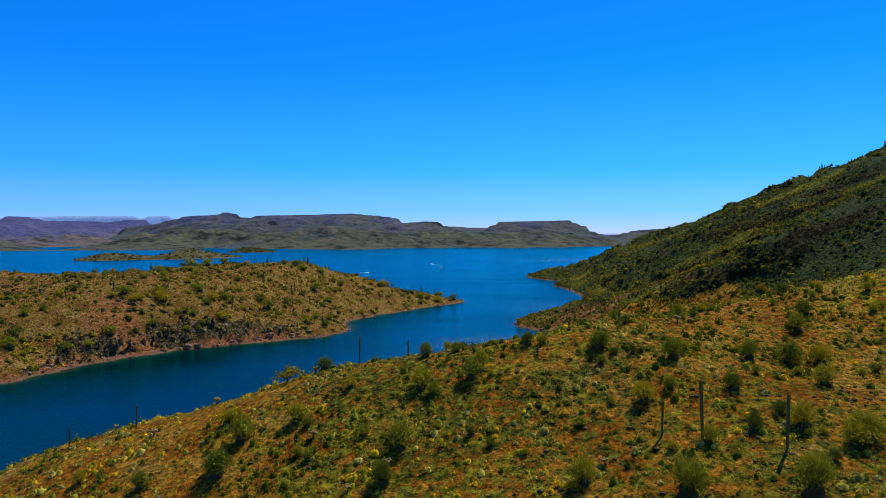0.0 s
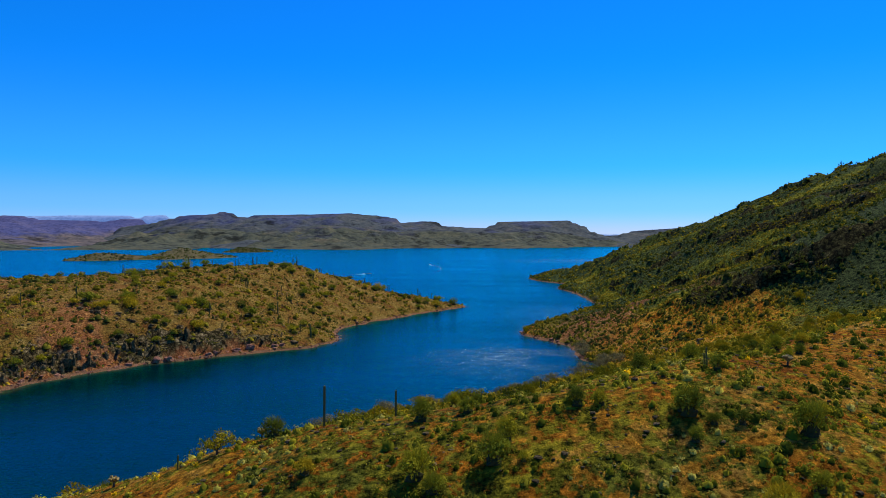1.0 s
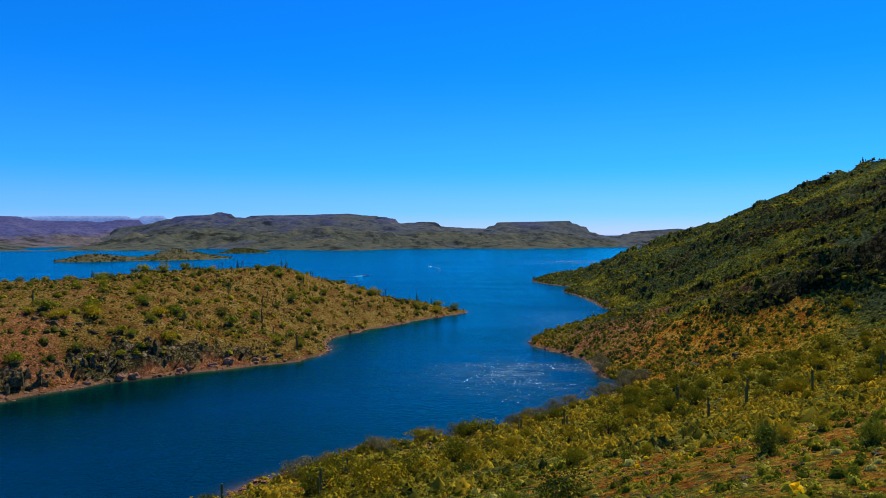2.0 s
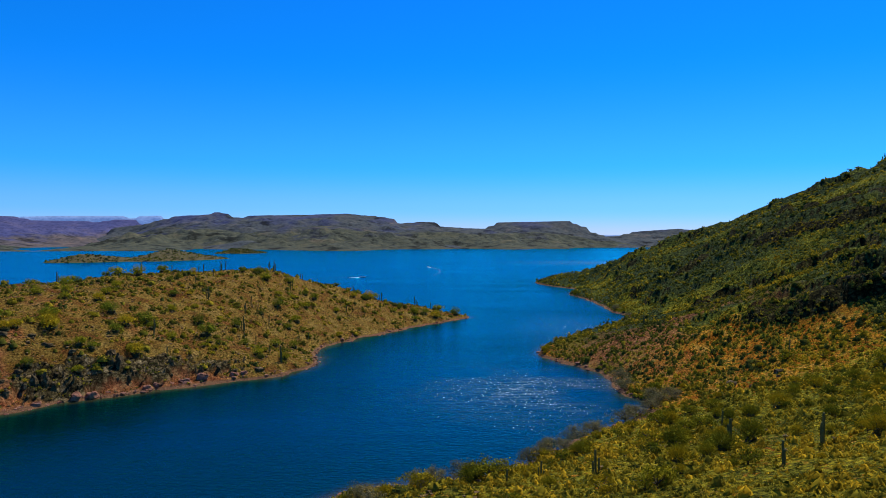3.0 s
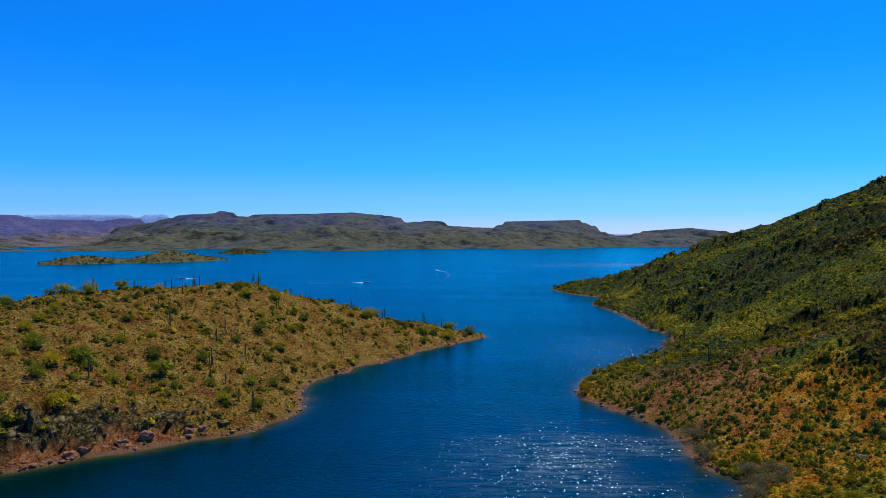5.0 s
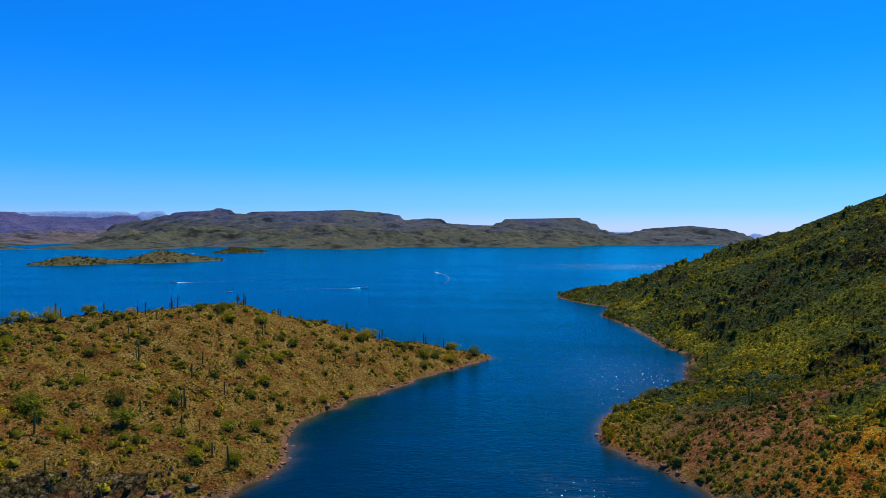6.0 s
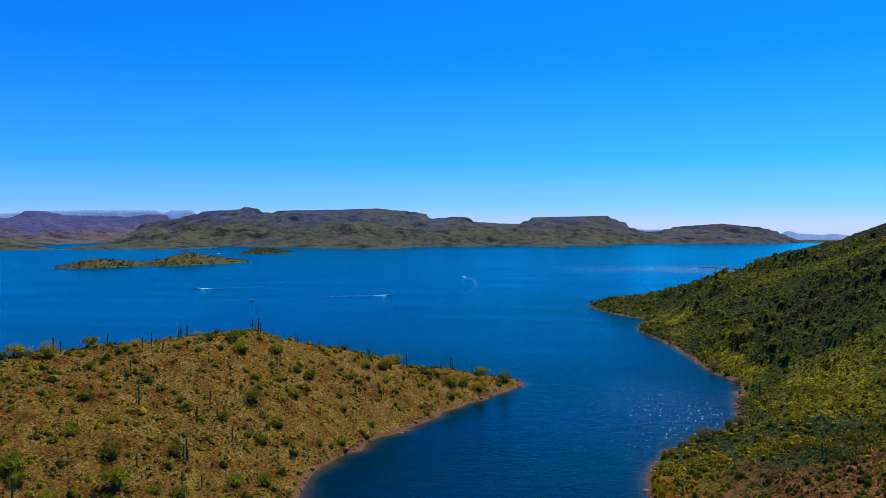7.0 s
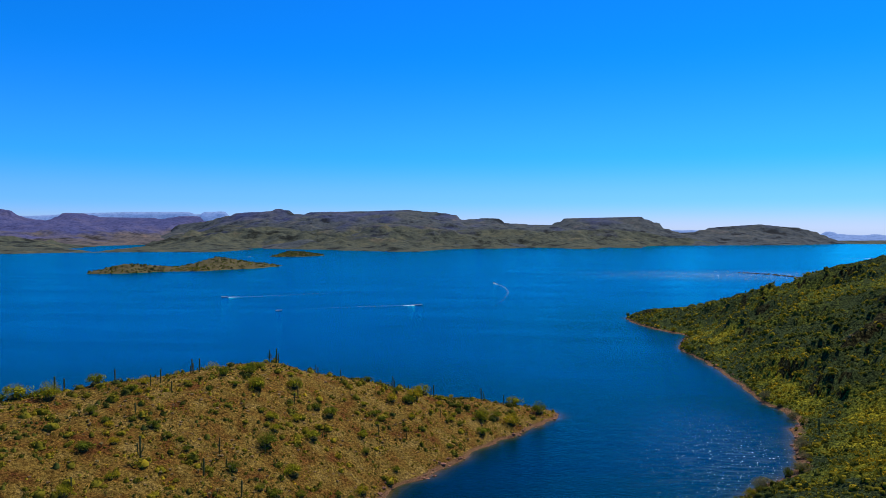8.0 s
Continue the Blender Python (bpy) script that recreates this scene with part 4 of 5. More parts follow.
stuff("hillside_stones", "dark brown stones strewn over the hillside soil", pebbles, p, rng.gamma(2.2, 0.1, len(p)).clip(0.1, 0.7), rng.uniform(0, 1, len(p)), ROCK, category="stones")
p = scattered(7500, -200, 6, 192, 500, low=0.4, clump=1.0, size=9, seed=271)
stuff("peninsula_stones", "brown stones strewn over the peninsula", pebbles, p, rng.gamma(2.2, 0.25, len(p)).clip(0.25, 1.1), rng.uniform(0, 1, len(p)), TAN_ROCK, category="stones")
edge = along(rounded(MAIN_SHORE[6:-1], 2), 1.0)
edge = np.concatenate([edge, edge, along(rounded(WEST_SHORE[3:24], 2), 0.8), along(rounded(WEST_SHORE[3:24], 2), 0.8)])
edge = edge + rng.normal(size=edge.shape) * 1.5
p = on_ground(edge[:, 0], edge[:, 1])
p = p[(p[:, 2] > -0.6) & (p[:, 2] < 1.8)]
stuff("shore_stones", "reddish and grey stones along the waterline", pebbles, p, rng.gamma(2.2, 0.26, len(p)).clip(0.2, 2.2), rng.uniform(0, 1, len(p)), RED_ROCK, category="stones")

# ---------- saguaros ----------
def ribbed(path, radii, ribs=10):
    """A ribbed cactus column along a path, domed at the top."""
    path, radii = np.asarray(path, float), np.asarray(radii, float)
    n, vs = ribs * 2, []
    for k, q in enumerate(path):
        way = path[min(k + 1, len(path) - 1)] - path[max(k - 1, 0)]
        way = way / np.linalg.norm(way)
        side = np.cross(way, (0.2, 0.97, 0.1))
        side /= np.linalg.norm(side)
        up = np.cross(side, way)
        for a in range(n):
            w, r = 2 * math.pi * a / n, radii[k] * (1.0 if a % 2 else 0.84)
            vs.append(q + r * (math.cos(w) * side + math.sin(w) * up))
    fs = [(k * n + a, k * n + (a + 1) % n, (k + 1) * n + (a + 1) % n, (k + 1) * n + a) for k in range(len(path) - 1) for a in range(n)]
    return np.array(vs), np.array(fs)


DOME = [1.0, 0.97, 0.86, 0.62, 0.3, 0.03]


def column_mesh(height, radius, lean=0.0):
    zs = list(np.linspace(-0.3, height - 1.2 * radius, 7)) + [height - 1.2 * radius + radius * 1.2 * math.sin(math.acos(d)) for d in DOME[1:]]
    rs = [radius * q for q in (0.8, 0.86, 0.92, 1.0, 1.04, 1.03, 1.0)] + [radius * d for d in DOME[1:]]
    return solid("trunk", *ribbed([(lean * z * z / height, 0.02 * math.sin(z), z) for z in zs], rs), CACTUS, smooth=False)


def arm_mesh(start, reach, rise, turn, radius):
    pts = [(0.0, 0.0), (0.5, -0.02), (0.85, 0.08), (1.0, 0.3), (1.02, 0.6), (1.02, 0.85), (1.02, 0.95), (1.02, 1.0)]
    rs = [0.7, 0.85, 1, 1, 1, 0.95, 0.6, 0.05]
    c, s_ = math.cos(turn), math.sin(turn)
    path = [(c * reach * a, s_ * reach * a, start + rise * b) for a, b in pts]
    return solid("arm", *ribbed(path, [radius * q for q in rs], 8), CACTUS)


def saguaro(height, arms, radius=0.2, stems=(), lean=0.0, label="tall ribbed green saguaro cactus on the desert slope"):
    root = tagged(new("saguaro_cactus"), label, "cactus", "saguaros on the slopes")
    part("trunk", column_mesh(height, radius, lean), root)
    for start, reach, rise, turn, r in arms:
        part("arm", arm_mesh(start, reach, rise, turn, r), root)
    for x, y, h in stems:
        ob = part("stem", column_mesh(h, radius * 0.85), root)
        ob.location = (x, y, 0)
    return root


KINDS = [
    saguaro(5.0, (), 0.19, label="single bare ribbed saguaro column on the desert slope"),
    saguaro(5.0, ((2.4, 0.55, 1.5, 0.2, 0.14),), 0.2, label="saguaro cactus with one raised arm"),
    saguaro(5.0, ((2.0, 0.6, 1.9, 0.4, 0.15), (2.5, 0.55, 1.4, 3.4, 0.14)), 0.21, label="saguaro cactus with two raised arms"),
    saguaro(5.0, ((1.6, 0.7, 2.2, 0.1, 0.15), (1.9, 0.7, 1.8, 2.2, 0.15), (2.2, 0.65, 1.5, 4.0, 0.14), (2.0, 0.95, 1.2, 5.2, 0.13)), 0.23,
            label="many-armed old saguaro cactus"),
    saguaro(5.0, (), 0.18, stems=((0.55, 0.1, 3.4), (-0.45, 0.2, 2.6)), label="cluster of saguaro columns rising from one base"),
]
PLAIN, ONE, TWO, MANY, GROUP = range(5)
NEAR_SAGUAROS = [(21.4, 71.4, 3.5, PLAIN), (24.7, 69.5, 5.9, PLAIN), (31.2, 66.5, 5.2, ONE), (-10.9, 95.2, 3.7, PLAIN), (-4.7, 96.8, 2.6, PLAIN),
                 (-23.0, 92.8, 1.4, PLAIN), (-39.3, 93.5, 2.9, PLAIN), (-48.0, 93.5, 2.8, PLAIN), (22.8, 95.6, 1.7, GROUP)]
BENCH_SAGUAROS = [(-19.1, 163.9, 4.4, GROUP), (-34.7, 168.2, 4.6, GROUP), (-17.3, 177.9, 3.3, GROUP), (5.0, 209.1, 2.4, PLAIN), (7.5, 203.2, 2.4, PLAIN),
                  (13.2, 205.7, 3.0, GROUP), (21.3, 202.3, 4.0, GROUP), (55.8, 200.3, 5.3, GROUP), (52.1, 232.2, 3.6, PLAIN), (66, 196, 4.6, PLAIN),
                  (79.7, 198.1, 3.6, PLAIN), (86.1, 208.2, 4.0, MANY), (47.1, 214.5, 5.0, ONE), (44.1, 188.1, 3.4, GROUP)]
HILL_SAGUAROS = [(93.3, 292.9, 3.2, PLAIN), (69.4, 356.8, 3.6, PLAIN), (68.8, 353.6, 3.4, PLAIN), (100.5, 416.1, 2.4, PLAIN), (95.9, 465.4, 5.4, ONE),
                 (147.6, 452.7, 4.4, PLAIN), (119.7, 387.7, 3.6, PLAIN), (77.4, 357.8, 2.2, PLAIN), (232, 606, 5, PLAIN), (262, 601, 5, PLAIN),
                 (300, 600, 5.5, TWO), (346, 593, 6, PLAIN), (352, 592, 5, PLAIN), (205, 632, 4.5, PLAIN)]
CREST_SAGUAROS = [(-126.7, 384.2, 5.6, PLAIN), (-131, 395, 4.4, PLAIN), (-122, 405, 4.2, PLAIN), (-108.4, 399.0, 3.3, PLAIN), (-108.4, 405.0, 4.3, PLAIN),
                  (-101.6, 397.6, 3.2, PLAIN), (-104.5, 417.1, 4.2, GROUP), (-102.7, 418.1, 4.3, PLAIN), (-103.9, 382.5, 3.0, PLAIN),
                  (-73.3, 417.9, 3.5, PLAIN), (-88.2, 439.4, 4.4, MANY), (-86.2, 440.9, 5.0, GROUP), (-73.1, 444.0, 2.8, PLAIN), (-146, 356, 4.5, GROUP)]
SLOPE_SAGUAROS = [(-92.6, 363.6, 6.4, MANY), (-100.0, 348.9, 2.8, PLAIN), (-81.0, 380.2, 4.0, PLAIN), (-72.4, 389.3, 2.6, PLAIN), (-80.3, 369.2, 4.4, ONE),
                  (-76.4, 353.1, 5.2, GROUP), (-71.0, 368.7, 4.1, PLAIN), (-83.8, 344.0, 2.8, PLAIN), (-73.5, 343.6, 3.6, PLAIN), (-69.9, 345.6, 3.1, PLAIN),
                  (-61.0, 328.3, 3.2, TWO), (-56.4, 325.3, 5.5, GROUP), (-57.2, 375.8, 2.9, PLAIN), (-94.4, 316.9, 5.4, ONE), (-86.2, 306.4, 3.0, PLAIN),
                  (-77.5, 376.2, 2.3, PLAIN), (-138, 300, 4.5, TWO), (-150, 285, 4.5, ONE)]
TIP_SAGUAROS = [(-74.6, 446.8, 3.1, PLAIN), (-68, 455, 3.2, PLAIN), (-51, 464, 4.6, GROUP), (-47.5, 467, 2.8, PLAIN), (-46.0, 467.2, 2.9, PLAIN),
                (-37.2, 471.6, 5.0, PLAIN), (-38.2, 471.0, 3.5, PLAIN), (-20.1, 479.2, 4.9, PLAIN), (-19.5, 480.2, 3.3, PLAIN), (-18.8, 481, 2.2, PLAIN),
                (-11.7, 483.0, 4.3, PLAIN), (-24.2, 477.8, 2.7, PLAIN), (-48.8, 423.7, 3.4, PLAIN), (-41.0, 428.4, 2.1, PLAIN), (-62.4, 409.0, 1.8, PLAIN),
                (-32.6, 450.9, 2.3, PLAIN), (-73.3, 421.7, 3.4, PLAIN)]
used_kinds = set()
for spots in (NEAR_SAGUAROS, BENCH_SAGUAROS, HILL_SAGUAROS, CREST_SAGUAROS, SLOPE_SAGUAROS, TIP_SAGUAROS):
    for x, y, h, kind in spots:
        q = on_ground(x, y, 0.1)[0]
        thick = (0.35 + 0.65 * h / 5) * (0.72 if y < 130 else 1.1) * (0.72 if kind == MANY else 1)
        m = pose(*q, rng.uniform(-2, 2), rng.uniform(-2, 2), rng.uniform(0, 360)) @ Matrix.Diagonal((thick, thick, h / 5, 1))
        if kind in used_kinds:
            copy_thing(KINDS[kind], m).scale = (thick, thick, h / 5)
        else:
            KINDS[kind].matrix_basis = m
            used_kinds.add(kind)

# ---------- bushes and trees ----------
def stem_mesh(reach, height, radius):
    w = rng.uniform(0, 6.28)
    tip = np.array([math.cos(w) * reach, math.sin(w) * reach, height])
    return solid("stem", *tube([(0, 0, -0.1), tip * (0.45, 0.45, 0.55) + rng.normal(size=3) * 0.05, tip], (radius, radius * 0.6, radius * 0.2), 4), WOOD)


def bush(name, label, category, group, n, leaf, width, height, lobes, leaf_mat, stems=4, hollow=0.5):
    root = tagged(new(name), label, category, group)
    for _ in range(stems):
        part("stem", stem_mesh(width * rng.uniform(0.15, 0.36), height * rng.uniform(0.55, 0.75), 0.018 * width), root)
    # Solid twig core, its dark colour standing in for shade inside the bush.
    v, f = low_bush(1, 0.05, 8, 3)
    part("twig_heart", solid("twig_heart", v * (width * 0.6, width * 0.6, height * 0.8), f, SHADED_TWIGS), root, "dense inner twigs, coloured dark as shade")
    p, out = crown(n, width * 0.92, height * 0.9, lobes, hollow)
    high = p[:, 2] > height * rng.uniform(0.1, 0.5, n)
    part("foliage", solid("foliage", *joined([leaves(p[high], leaf, out[high], 0.45), spray(int(n * 1.2), height * 0.3, width, height)]), leaf_mat), root)
    return root


def tree(name, label, group, n, leaf, width, height, leaf_mat, limbs=7, low=0.3):
    """A low desert tree: a short forked trunk, spreading limbs, an airy crown of many small leaves."""
    root = tagged(new(name), label, "tree", group)
    ends, wood = [], [tube([(0, 0, -0.2), (0.05, 0, height * 0.16), (0.02, 0.06, height * 0.3)], (0.16, 0.13, 0.11), 7)]
    for k in range(limbs):
        w = 6.28 * k / limbs + rng.uniform(-0.4, 0.4)
        out = width * rng.uniform(0.22, 0.42)
        tip = np.array([math.cos(w) * out, math.sin(w) * out, height * rng.uniform(low, 0.85)])
        wood.append(tube([(0, 0, height * 0.2), tip * (0.4, 0.4, 0.6), tip], (0.09, 0.055, 0.02), 5))
        ends.append(tip)
        for _ in range(3):
            t2 = tip + rng.normal(size=3) * (width * 0.13, width * 0.13, height * 0.1)
            wood.append(tube([tip * (0.7, 0.7, 0.8), t2 * (0.95, 0.95, 0.95), t2], (0.035, 0.02, 0.008), 4))
            ends.append(t2)
    part("trunk", solid("trunk", *joined(wood), WOOD), root)
    ends = np.array(ends)
    pick = rng.integers(0, len(ends), n)
    way = rng.normal(size=(n, 3))
    way *= (rng.uniform(0, 1, (n, 1)) ** 0.4) / np.linalg.norm(way, axis=1)[:, None]
    c = ends[pick] + way * (width * 0.19, width * 0.19, height * 0.2)
    c[:, 2] = np.abs(c[:, 2] - 0.05) + 0.05
    part("crown", solid("crown", *leaves(c, leaf, (c - (0, 0, 0.35 * height)) / np.linalg.norm(c - (0, 0, 0.35 * height), axis=1)[:, None], 0.7), leaf_mat), root)
    return root


def planted(kinds, places, sizes):
    """Puts the kinds down in turn at the places, the first of each as itself."""
    fresh = list(kinds)
    for k, (q, s_) in enumerate(zip(places, sizes)):
        kind = kinds[k % len(kinds)]
        m = pose(*q, 0, 0, rng.uniform(0, 360)) @ Matrix.Diagonal((s_, s_, s_ * rng.uniform(0.85, 1.15), 1))
        if kind in fresh:
            fresh.remove(kind)
            kind.matrix_basis = m
        else:
            ob = copy_thing(kind, m)
            ob.scale = (s_, s_, m.to_scale()[2])


creosotes = [bush("creosote_bush", "fluffy olive-green creosote bush on the hillside soil", "bush", "large bushes on the near hill",
                  640, 0.11, 2.6, 2.1, lobes, CREOSOTE) for lobes in (7, 9, 6, 8)]
BUSHES = [(18.4, 86.5, 2.6), (26.1, 83.6, 2.7), (35.7, 86.2, 2.6), (30.6, 77.6, 2.5), (41.0, 87.3, 3.0), (44.9, 88.3, 3.2), (47.8, 100.4, 2.7),
          (34.4, 70.1, 2.9), (38.9, 67.7, 3.9), (21.1, 62.4, 3.6), (30.8, 60.5, 3.7), (12.9, 66.2, 2.8), (14.1, 74.8, 1.4), (24.1, 78.0, 1.8),
          (21.1, 76.9, 2.6), (41.5, 80.2, 2.8), (34.5, 64.6, 1.5), (-15.3, 95.0, 2.4), (-4.2, 74.5, 3.0), (-5.5, 70.0, 2.5), (-21.8, 79.8, 3.2),
          (-22.7, 74.2, 3.4), (-1.0, 81.6, 1.8), (-2.2, 91.2, 2.0), (1.7, 91.7, 1.7), (10.2, 88.4, 1.8), (3.4, 83.7, 2.8)]
hand = np.array(BUSHES)
extra = scattered(210, -74, 98, 60, 128, clump=1.0, size=16, seed=281)
extra = extra[(extra[:, 0] > 0) | (extra[:, 1] < 86)]
places = np.concatenate([on_ground(hand[:, 0], hand[:, 1]), extra])
planted(creosotes, places, np.concatenate([hand[:, 2] / 2.4, rng.gamma(8, 0.075, len(extra)).clip(0.3, 1.2)]))

clumps = [bush("desert_shrub", "rounded green shrub on the gravelly peninsula", "bush", "shrubs on the peninsula", 400, 0.16, 3.2, 1.9, lobes, CREOSOTE, 3)
          for lobes in (5, 7, 6)]
extra = scattered(420, -170, 4, 220, 500, low=1.2, clump=0.95, size=14, seed=291)
planted(clumps, extra, rng.gamma(5, 0.24, len(extra)).clip(0.5, 2.3))

palos = [tree("palo_verde_tree", "spreading yellow-green palo verde tree near the water", "palo verde trees", 750, 0.16, 4.0, 2.6, PALO) for _ in range(3)]
grove = np.concatenate([on_ground([-20.0], [94.0]), scattered(48, -58, 8, 108, 214, low=0.8, clump=0.9, size=20, seed=411),
                        scattered(60, 5, 120, 185, 290, low=0.8, clump=0.9, size=20, seed=421)])
planted(palos, grove, np.r_[0.75, rng.gamma(9, 0.1, len(grove) - 1).clip(0.45, 1.6)])

bench_bushes = [bush("bench_bush", "broad fluffy olive and yellow bush on the grassy bench", "bush", "broad bushes on the bench", 640, 0.14, 3.6, 2.3, lobes, PALO)
                for lobes in (6, 8, 7)]
extra = np.concatenate([scattered(130, 8, 125, 186, 292, low=0.7, clump=0.85, size=18, seed=425), scattered(40, -55, 12, 112, 212, low=0.8, clump=0.9, size=18, seed=427)])
planted(bench_bushes, extra, rng.gamma(8, 0.115, len(extra)).clip(0.4, 1.7))

shore_bushes = [bush("shore_bush", "rounded olive bush at the water's edge", "bush", "bushes along the shore", 420, 0.17, 3.6, 2.6, lobes, PALO, 3) for lobes in (6, 8)]
edge = along(rounded(MAIN_SHORE[7:24], 2), 7.0)
edge = edge[rng.uniform(0, 1, len(edge)) < 0.75] + rng.normal(size=(1, 2)) * 0.3
edge = edge + np.stack([rng.uniform(1.0, 3.5, len(edge)), rng.uniform(-2, 2, len(edge))], 1)
planted(shore_bushes, on_ground(edge[:, 0], edge[:, 1]), rng.gamma(6, 0.11, len(edge)).clip(0.3, 1.2))

bares = [tree("bare_tree", "leafless grey-brown shrubby tree at the waterline", "bare trees along the shore", 1900, 0.115, 4.8, 3.0, TWIG, 9, 0.25) for _ in range(2)]
BARE = np.array([(-6.6, 210), (0.7, 221), (-14.5, 200), (-23.5, 194.8), (-27, 188), (18, 235), (22, 239), (20, 243), (26, 249), (31, 252.8), (14, 228), (3, 220), (-4, 217),
                 (40, 261), (44, 266), (49, 272), (52, 277), (57, 281), (53, 284), (48, 297), (50, 310), (81.5, 441), (85, 452), (76, 428), (97, 492), (96, 520), (60, 413)])
planted(bares, on_ground(BARE[:, 0], BARE[:, 1]), rng.uniform(0.8, 1.3, len(BARE)))


# ---------- cholla and boulders ----------
def cholla():
    root = tagged(new("cholla_cactus"), "pale straw-coloured fuzzy cholla cactus on the gravel", "cactus", "cholla on the slopes")
    part("stem", solid("stem", *tube([(0, 0, -0.1), (0.02, 0, 0.45)], (0.07, 0.06), 6), WOOD), root)
    for k in range(7):
        w = k * 0.9
        a, b = (0.02, 0, 0.3 + 0.02 * k), (0.28 * math.cos(w), 0.28 * math.sin(w), 0.62 + 0.06 * (k % 3))
        part("joint", solid("joint", *tube([a, b], (0.07, 0.1), 6), STRAW), root)
    return root


STRAW = make_plain("cholla_spines", (0.28, 0.2, 0.05), 0.8)
cho = [cholla()]
extra = np.concatenate([scattered(46, -125, -70, 318, 385, low=1.5, seed=431), scattered(14, 20, 60, 195, 225, low=1.0), scattered(16, -60, 60, 66, 100)])
planted(cho, extra, rng.uniform(0.9, 1.5, len(extra)))


def boulder(material, label, group):
    v, f = stone(9, 7, 0.34)
    v = np.sign(v - (0, 0, 0.18)) * np.abs(v - (0, 0, 0.18)) ** (0.62, 0.62, 0.7) * 0.72 + (0, 0, 0.18)
    v = v * (1 + 0.3 * np.array([[noise.noise(Vector(q) * 2.3 + Vector((len(bpy.data.objects), 0, 0)))] for q in v])) * (1.1, 0.85, 1.25)
    return tagged(new("boulder", solid("boulder", v, f, material)), label, "boulder", group)


def outcrop(columns, height):
    """A jagged stand of broken rock blocks leaning on one another."""
    root = tagged(new("rock_outcrop"), "jagged dark volcanic outcrop on the shore bank", "rock", "outcrops of the shore cliff")
    for _ in range(columns):
        cx, cy = rng.normal(size=2) * (2.2, 1.1)
        n, size, top = 6, rng.uniform(0.5, 1.2), height * rng.uniform(0.3, 1.1)
        turn, tilt, way = rng.uniform(0, 6.28), rng.uniform(0.2, 0.9), rng.uniform(0, 6.28)
        reach, v = rng.uniform(0.6, 1.35, n), []
        for k, (z, q) in enumerate(((-2.0, 1.3), (top * 0.3, 1.2), (top * 0.36, 0.98), (top * 0.7, 0.9), (top, 0.6), (top * 1.05, 0.03))):
            for a in range(n):
                w = turn + 6.28 * a / n
                x, y = size * q * reach[a] * math.cos(w), size * q * reach[a] * math.sin(w)
                slope = tilt * (x * math.cos(way) + y * math.sin(way)) * (k > 1)
                v.append((cx + x + 0.16 * rng.normal(), cy + y + 0.16 * rng.normal(), z + slope + 0.14 * rng.normal()))
        f = [(k * n + a, k * n + (a + 1) % n, (k + 1) * n + (a + 1) % n, (k + 1) * n + a) for k in range(5) for a in range(n)]
        part("rock_block", solid("rock_block", v, f, ROCK), root)
    return root


stands = [outcrop(8, h) for h in (2.9, 2.2, 3.4, 1.8, 2.5)]
lip = along([(-131, 228), (-127, 247), (-116, 266), (-106, 280), (-95, 290), (-86, 299), (-76, 307), (-66, 314)], 3.0)[:, :2] + (-1.4, 2.0)
lip = lip + rng.normal(size=lip.shape) * 1.2
planted(stands, on_ground(lip[:, 0], lip[:, 1], 0.9), np.interp(lip[:, 0], [-130, -95, -66], [0.8, 0.7, 0.4]) * rng.uniform(0.5, 1.3, len(lip)))
dark = [boulder(ROCK, "dark weathered volcanic boulder on the bank", "boulders of the shore cliff") for _ in range(5)]
cliff = along([(-131, 226), (-127, 246), (-116, 265), (-106, 279), (-95, 289), (-86, 298), (-75, 307), (-62, 315)], 1.7)[:, :2]
upper = along([(-172, 284), (-160, 288), (-148, 287)], 1.5)[:, :2], along([(-138, 286), (-126, 291), (-114, 292)], 1.5)[:, :2]
rows_ = np.concatenate([cliff[::2] + (0.0, 0.6), cliff[1::2] + (-3.5, 5.5), *upper])
rows_ = rows_ + rng.normal(size=rows_.shape) * 1.4
planted(dark, on_ground(rows_[:, 0], rows_[:, 1], 0.25), rng.gamma(3, 0.42, len(rows_)).clip(0.5, 2.6))
red = [boulder(RED_ROCK, "flat reddish rock ledge at the water's edge", "red ledges of the shore") for _ in range(4)]
rows_ = cliff[::2] + (0.8, -0.6) + rng.normal(size=(len(cliff[::2]), 2)) * 0.6
planted(red, on_ground(rows_[:, 0], rows_[:, 1], 0.5), rng.gamma(5, 0.4, len(rows_)).clip(1.0, 3.4))
crags = [boulder(ROCK, "dark rocky crag among the hillside scrub", "crags of the tall hill") for _ in range(5)]
CRAGS = [(147, 546), (152, 550), (118, 305), (124, 308), (112, 306), (212, 458), (220, 452), (222, 435), (230, 424), (161, 298), (168, 300), (158, 281),
         (178, 505), (186, 500), (172, 512), (74, 278), (82, 280), (190, 560), (205, 545), (240, 500), (250, 490), (262, 470)]
spots = np.concatenate([np.array(CRAGS, float) + rng.normal(size=(len(CRAGS), 2)) * k for k in (2, 4, 6, 8)])
planted(crags, on_ground(spots[:, 0], spots[:, 1], 0.6), rng.gamma(3, 0.5, len(spots)).clip(0.6, 2.6))


# ---------- boats and their wakes ----------
PAINT = make_plain("white_gelcoat", (0.8, 0.8, 0.78), 0.25)
TRIM = make_plain("dark_trim", (0.03, 0.035, 0.05), 0.4)
GLASS = make_plain("tinted_screen", (0.05, 0.07, 0.09), 0.08)


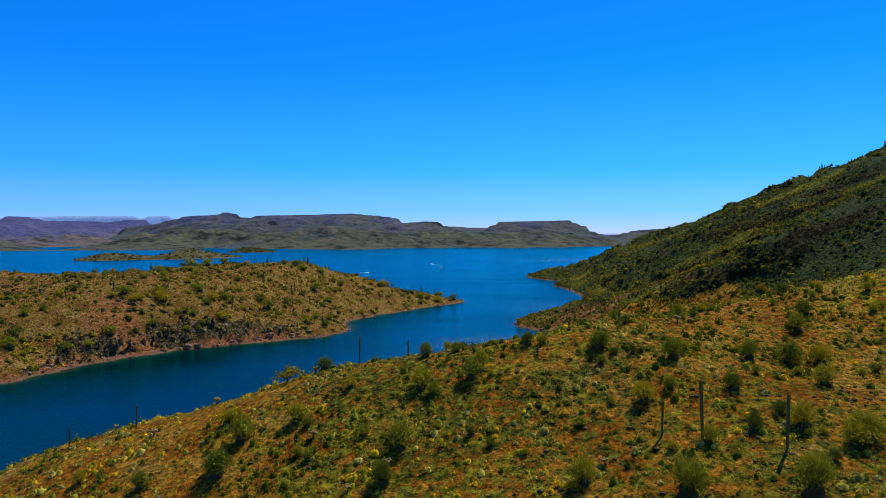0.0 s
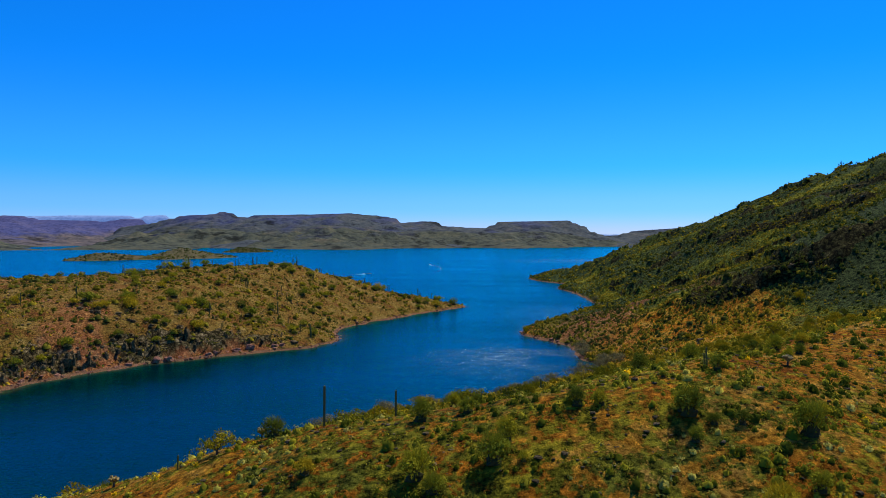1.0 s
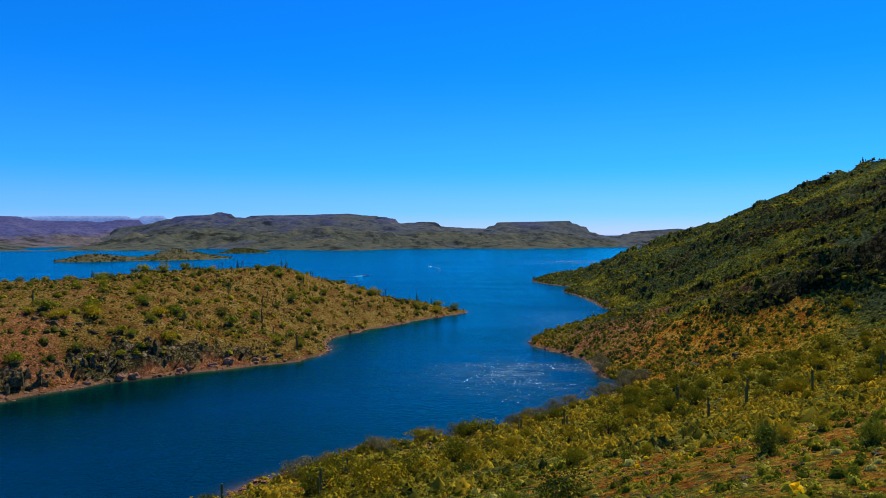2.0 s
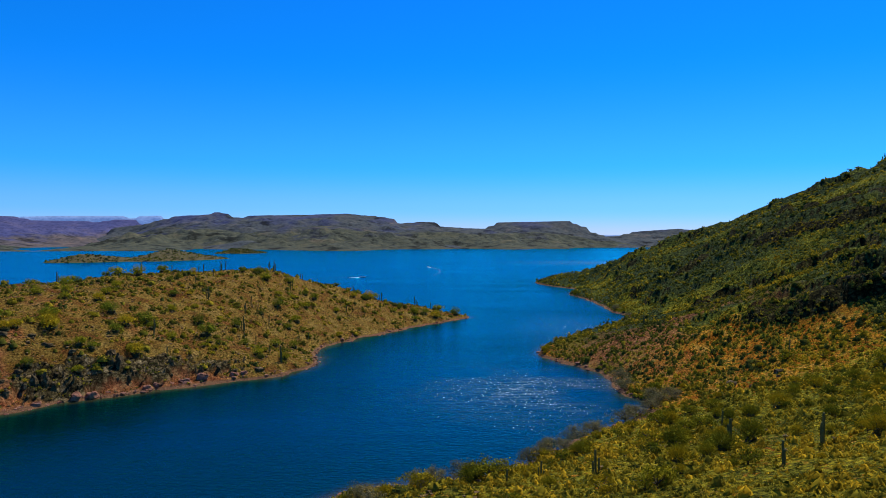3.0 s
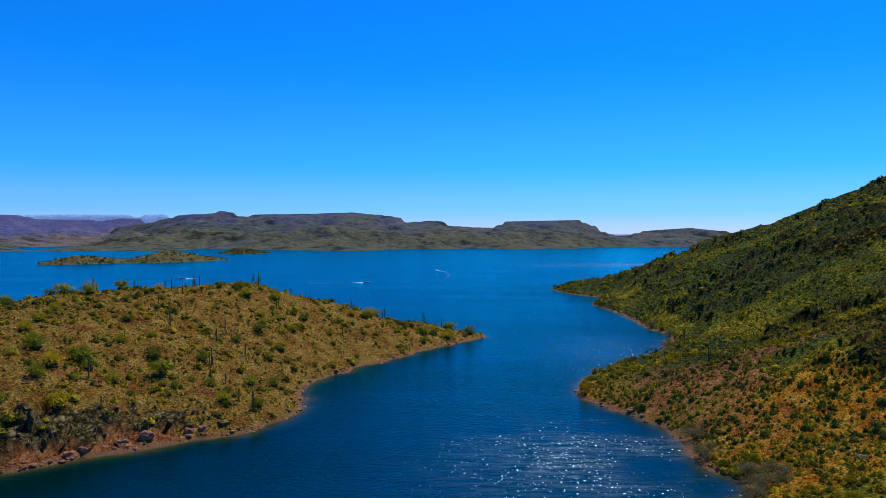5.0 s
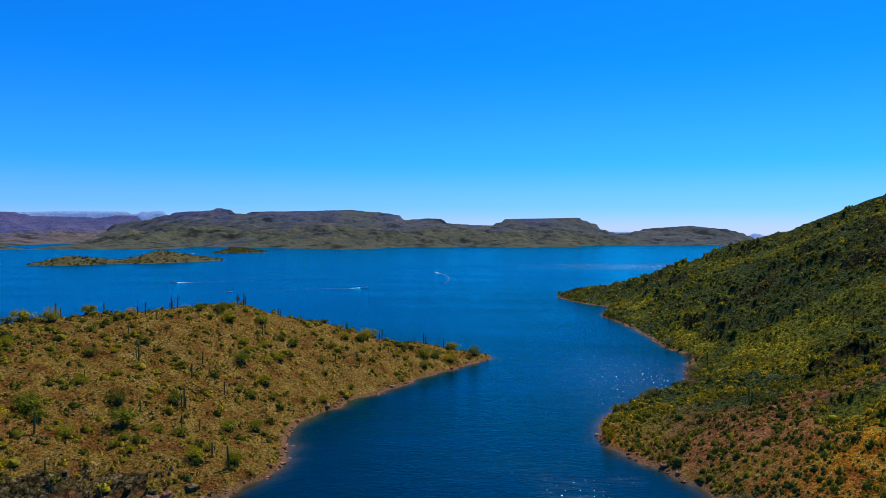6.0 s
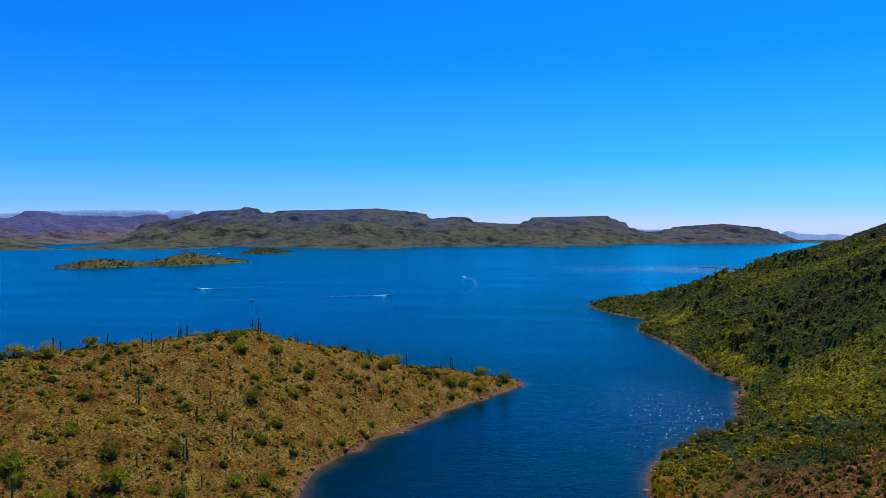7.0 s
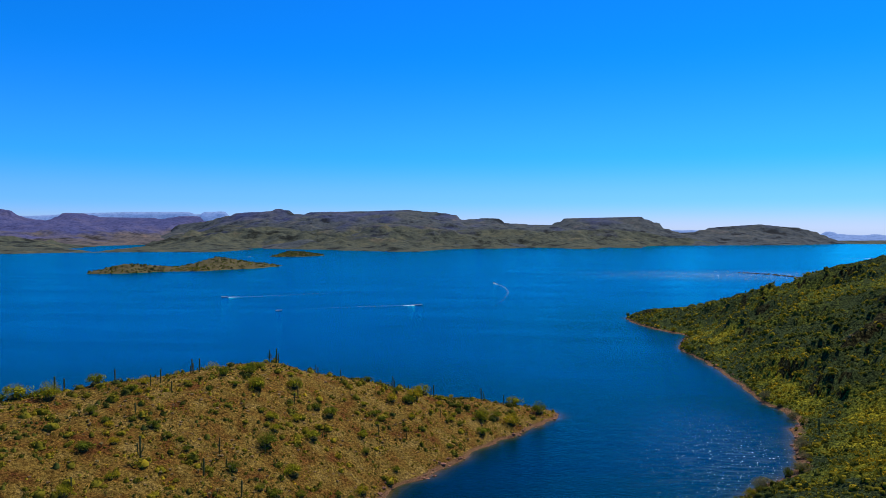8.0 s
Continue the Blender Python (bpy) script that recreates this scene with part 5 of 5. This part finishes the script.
def make_foam():
    m, t, b = node_material("foam", 0.8, 0.2)
    b.inputs["Base Color"].default_value = (0.8, 0.84, 0.86, 1)
    worn = sums(t, noise_node(t, 0.6, 6, 0.7).outputs[0], 1.0, sums(t, attribute(t, "tint"), 0.7, -0.55))
    t.links.new(ramp(t, worn, [(0.2, (0, 0, 0)), (0.5, (1, 1, 1))]), b.inputs["Alpha"])
    return m


FOAM = make_foam()


def motorboat(length, x, y, heading, label):
    """A small open runabout: hull, deck, windscreen, seats and outboard."""
    root = tagged(new("motorboat"), label, "boat", "boats on the lake")
    n, w, sections = 9, length * 0.16, []
    for k in range(n):
        u = k / (n - 1)
        half = w * (1 - max(0, u - 0.45) ** 2 * 3.2)
        rise = 0.35 * max(0, u - 0.5)
        sections += [(length * (u - 0.5), -half, 0.75 + rise), (length * (u - 0.5), -half * 0.8, 0.15 + rise), (length * (u - 0.5), 0, -0.25 + rise * 1.6),
                     (length * (u - 0.5), half * 0.8, 0.15 + rise), (length * (u - 0.5), half, 0.75 + rise)]
    f = [(k * 5 + a, k * 5 + a + 1, (k + 1) * 5 + a + 1, (k + 1) * 5 + a) for k in range(n - 1) for a in range(4)]
    part("hull", solid("hull", sections, f + [(0, 1, 2, 3)], PAINT), root)
    deck = [sections[k * 5 + a] for k in range(n) for a in (0, 4)]
    deck = [(px, py * 0.97, pz - (0.02 if k > 9 else 0.35)) for k, (px, py, pz) in enumerate(deck)]
    part("deck", solid("deck", deck, [(2 * k, 2 * k + 2, 2 * k + 3, 2 * k + 1) for k in range(n - 1)], PAINT), root)
    part("windscreen", solid("windscreen", [(0.25, -w * 0.8, 0.8), (0.25, w * 0.8, 0.8), (-0.1, w * 0.7, 1.35), (-0.1, -w * 0.7, 1.35),
                                             (0.2, -w * 0.8, 0.8), (0.2, w * 0.8, 0.8), (-0.15, w * 0.7, 1.35), (-0.15, -w * 0.7, 1.35)],
                             [(0, 1, 2, 3), (7, 6, 5, 4), (0, 4, 5, 1), (2, 6, 7, 3), (1, 5, 6, 2), (3, 7, 4, 0)], GLASS), root)
    part("outboard_motor", solid("outboard_motor", *tube([(-length * 0.53, 0, -0.2), (-length * 0.53, 0, 0.7), (-length * 0.51, 0, 1.1)], (0.1, 0.18, 0.2), 8), TRIM), root)
    for side in (-1, 1):
        part("seat", solid("seat", *tube([(-length * 0.2, side * w * 0.45, 0.45), (-length * 0.2, side * w * 0.45, 1.05)], (0.25, 0.22), 6), PAINT), root)
    root.matrix_basis = pose(x, y, 0.05, 0, -3, heading)
    return root


def wake(path, start, end, spray=18.0):
    """Broken foam along a path from its start width to its end width: a mound of spray behind the boat that sinks to a low fading crest."""
    line = along([tuple(q) for q in rounded(path, 3)], 3.0)
    n, v, tint, run = len(line), [], [], 0.0
    for k, q in enumerate(line):
        way = line[min(k + 1, n - 1)] - line[max(k - 1, 0)]
        side = np.array([-way[1], way[0]]) / np.linalg.norm(way)
        u = k / (n - 1)
        half = (start + (end - start) * u) / 2
        near = max(0.0, 1 - run / spray)
        for s_, z in ((-1, 0.03), (-0.45, 0.6), (0.1, 1.0), (0.5, 0.55), (1, 0.03)):
            v.append((*(q + side * half * s_), 0.03 + z * (0.06 + 0.24 * near) * (1 + 0.25 * rng.normal())))
            tint.append(0.42 * (1 - 0.6 * u) + 0.75 * min(1, 2 * near))
        run += 3.0
    f = [(5 * k + a, 5 * k + a + 1, 5 * k + a + 6, 5 * k + a + 5) for k in range(n - 1) for a in range(4)]
    return tagged(new("wake", solid("wake", v, f, FOAM, np.clip(tint, 0, 1), smooth=True)), "white foam wake trailing behind a boat", "wake", kind="stuff")


motorboat(7.5, -33, 1165, 100, "white motorboat curving across the open lake")
wake([(-31, 1162), (-20, 1120), (-13, 1050), (-15, 980), (-22, 900), (-34, 830)], 1.5, 2.6)
motorboat(7.0, -96, 886, 8, "white motorboat running along the lake")
wake([(-99, 885.5), (-140, 872), (-190, 848), (-250, 818)], 2.2, 2.6)
motorboat(7.0, -308, 945, 195, "white motorboat with a long straight wake")
wake([(-304, 946), (-270, 962), (-200, 1015), (-120, 1083)], 2.2, 2.6)
motorboat(5.5, -211, 827, 30, "small dark-trimmed motorboat nearly at rest")
motorboat(8.0, -855, 2440, 0, "white motorboat far off by the islands")
motorboat(9.0, -661, 2003, 0, "white motorboat near the small island")
wake([(-664, 2003), (-700, 2001), (-760, 2000)], 6, 8)
motorboat(9.0, 842, 2040, 0, "white motorboat far out on the lake")
wake([(838, 2040), (790, 2037), (700, 2033)], 7, 9)
wake([(790, 1918), (740, 1930), (680, 1945)], 6, 8)

# Dark reef breaking the surface off the tall hill.
p = np.concatenate([along([(352, 1432), (373, 1423), (394, 1382), (405, 1343), (412, 1294)], 2.2)[:, :2] for _ in range(2)])
p = np.c_[p + rng.normal(size=p.shape) * 2.0, np.full(len(p), -0.5)]
stuff("reef_rocks", "dark rocks of a reef just breaking the water", pebbles, p, rng.gamma(4, 0.7, len(p)).clip(1, 5.5), rng.uniform(0, 1, len(p)), ROCK, category="rocks")
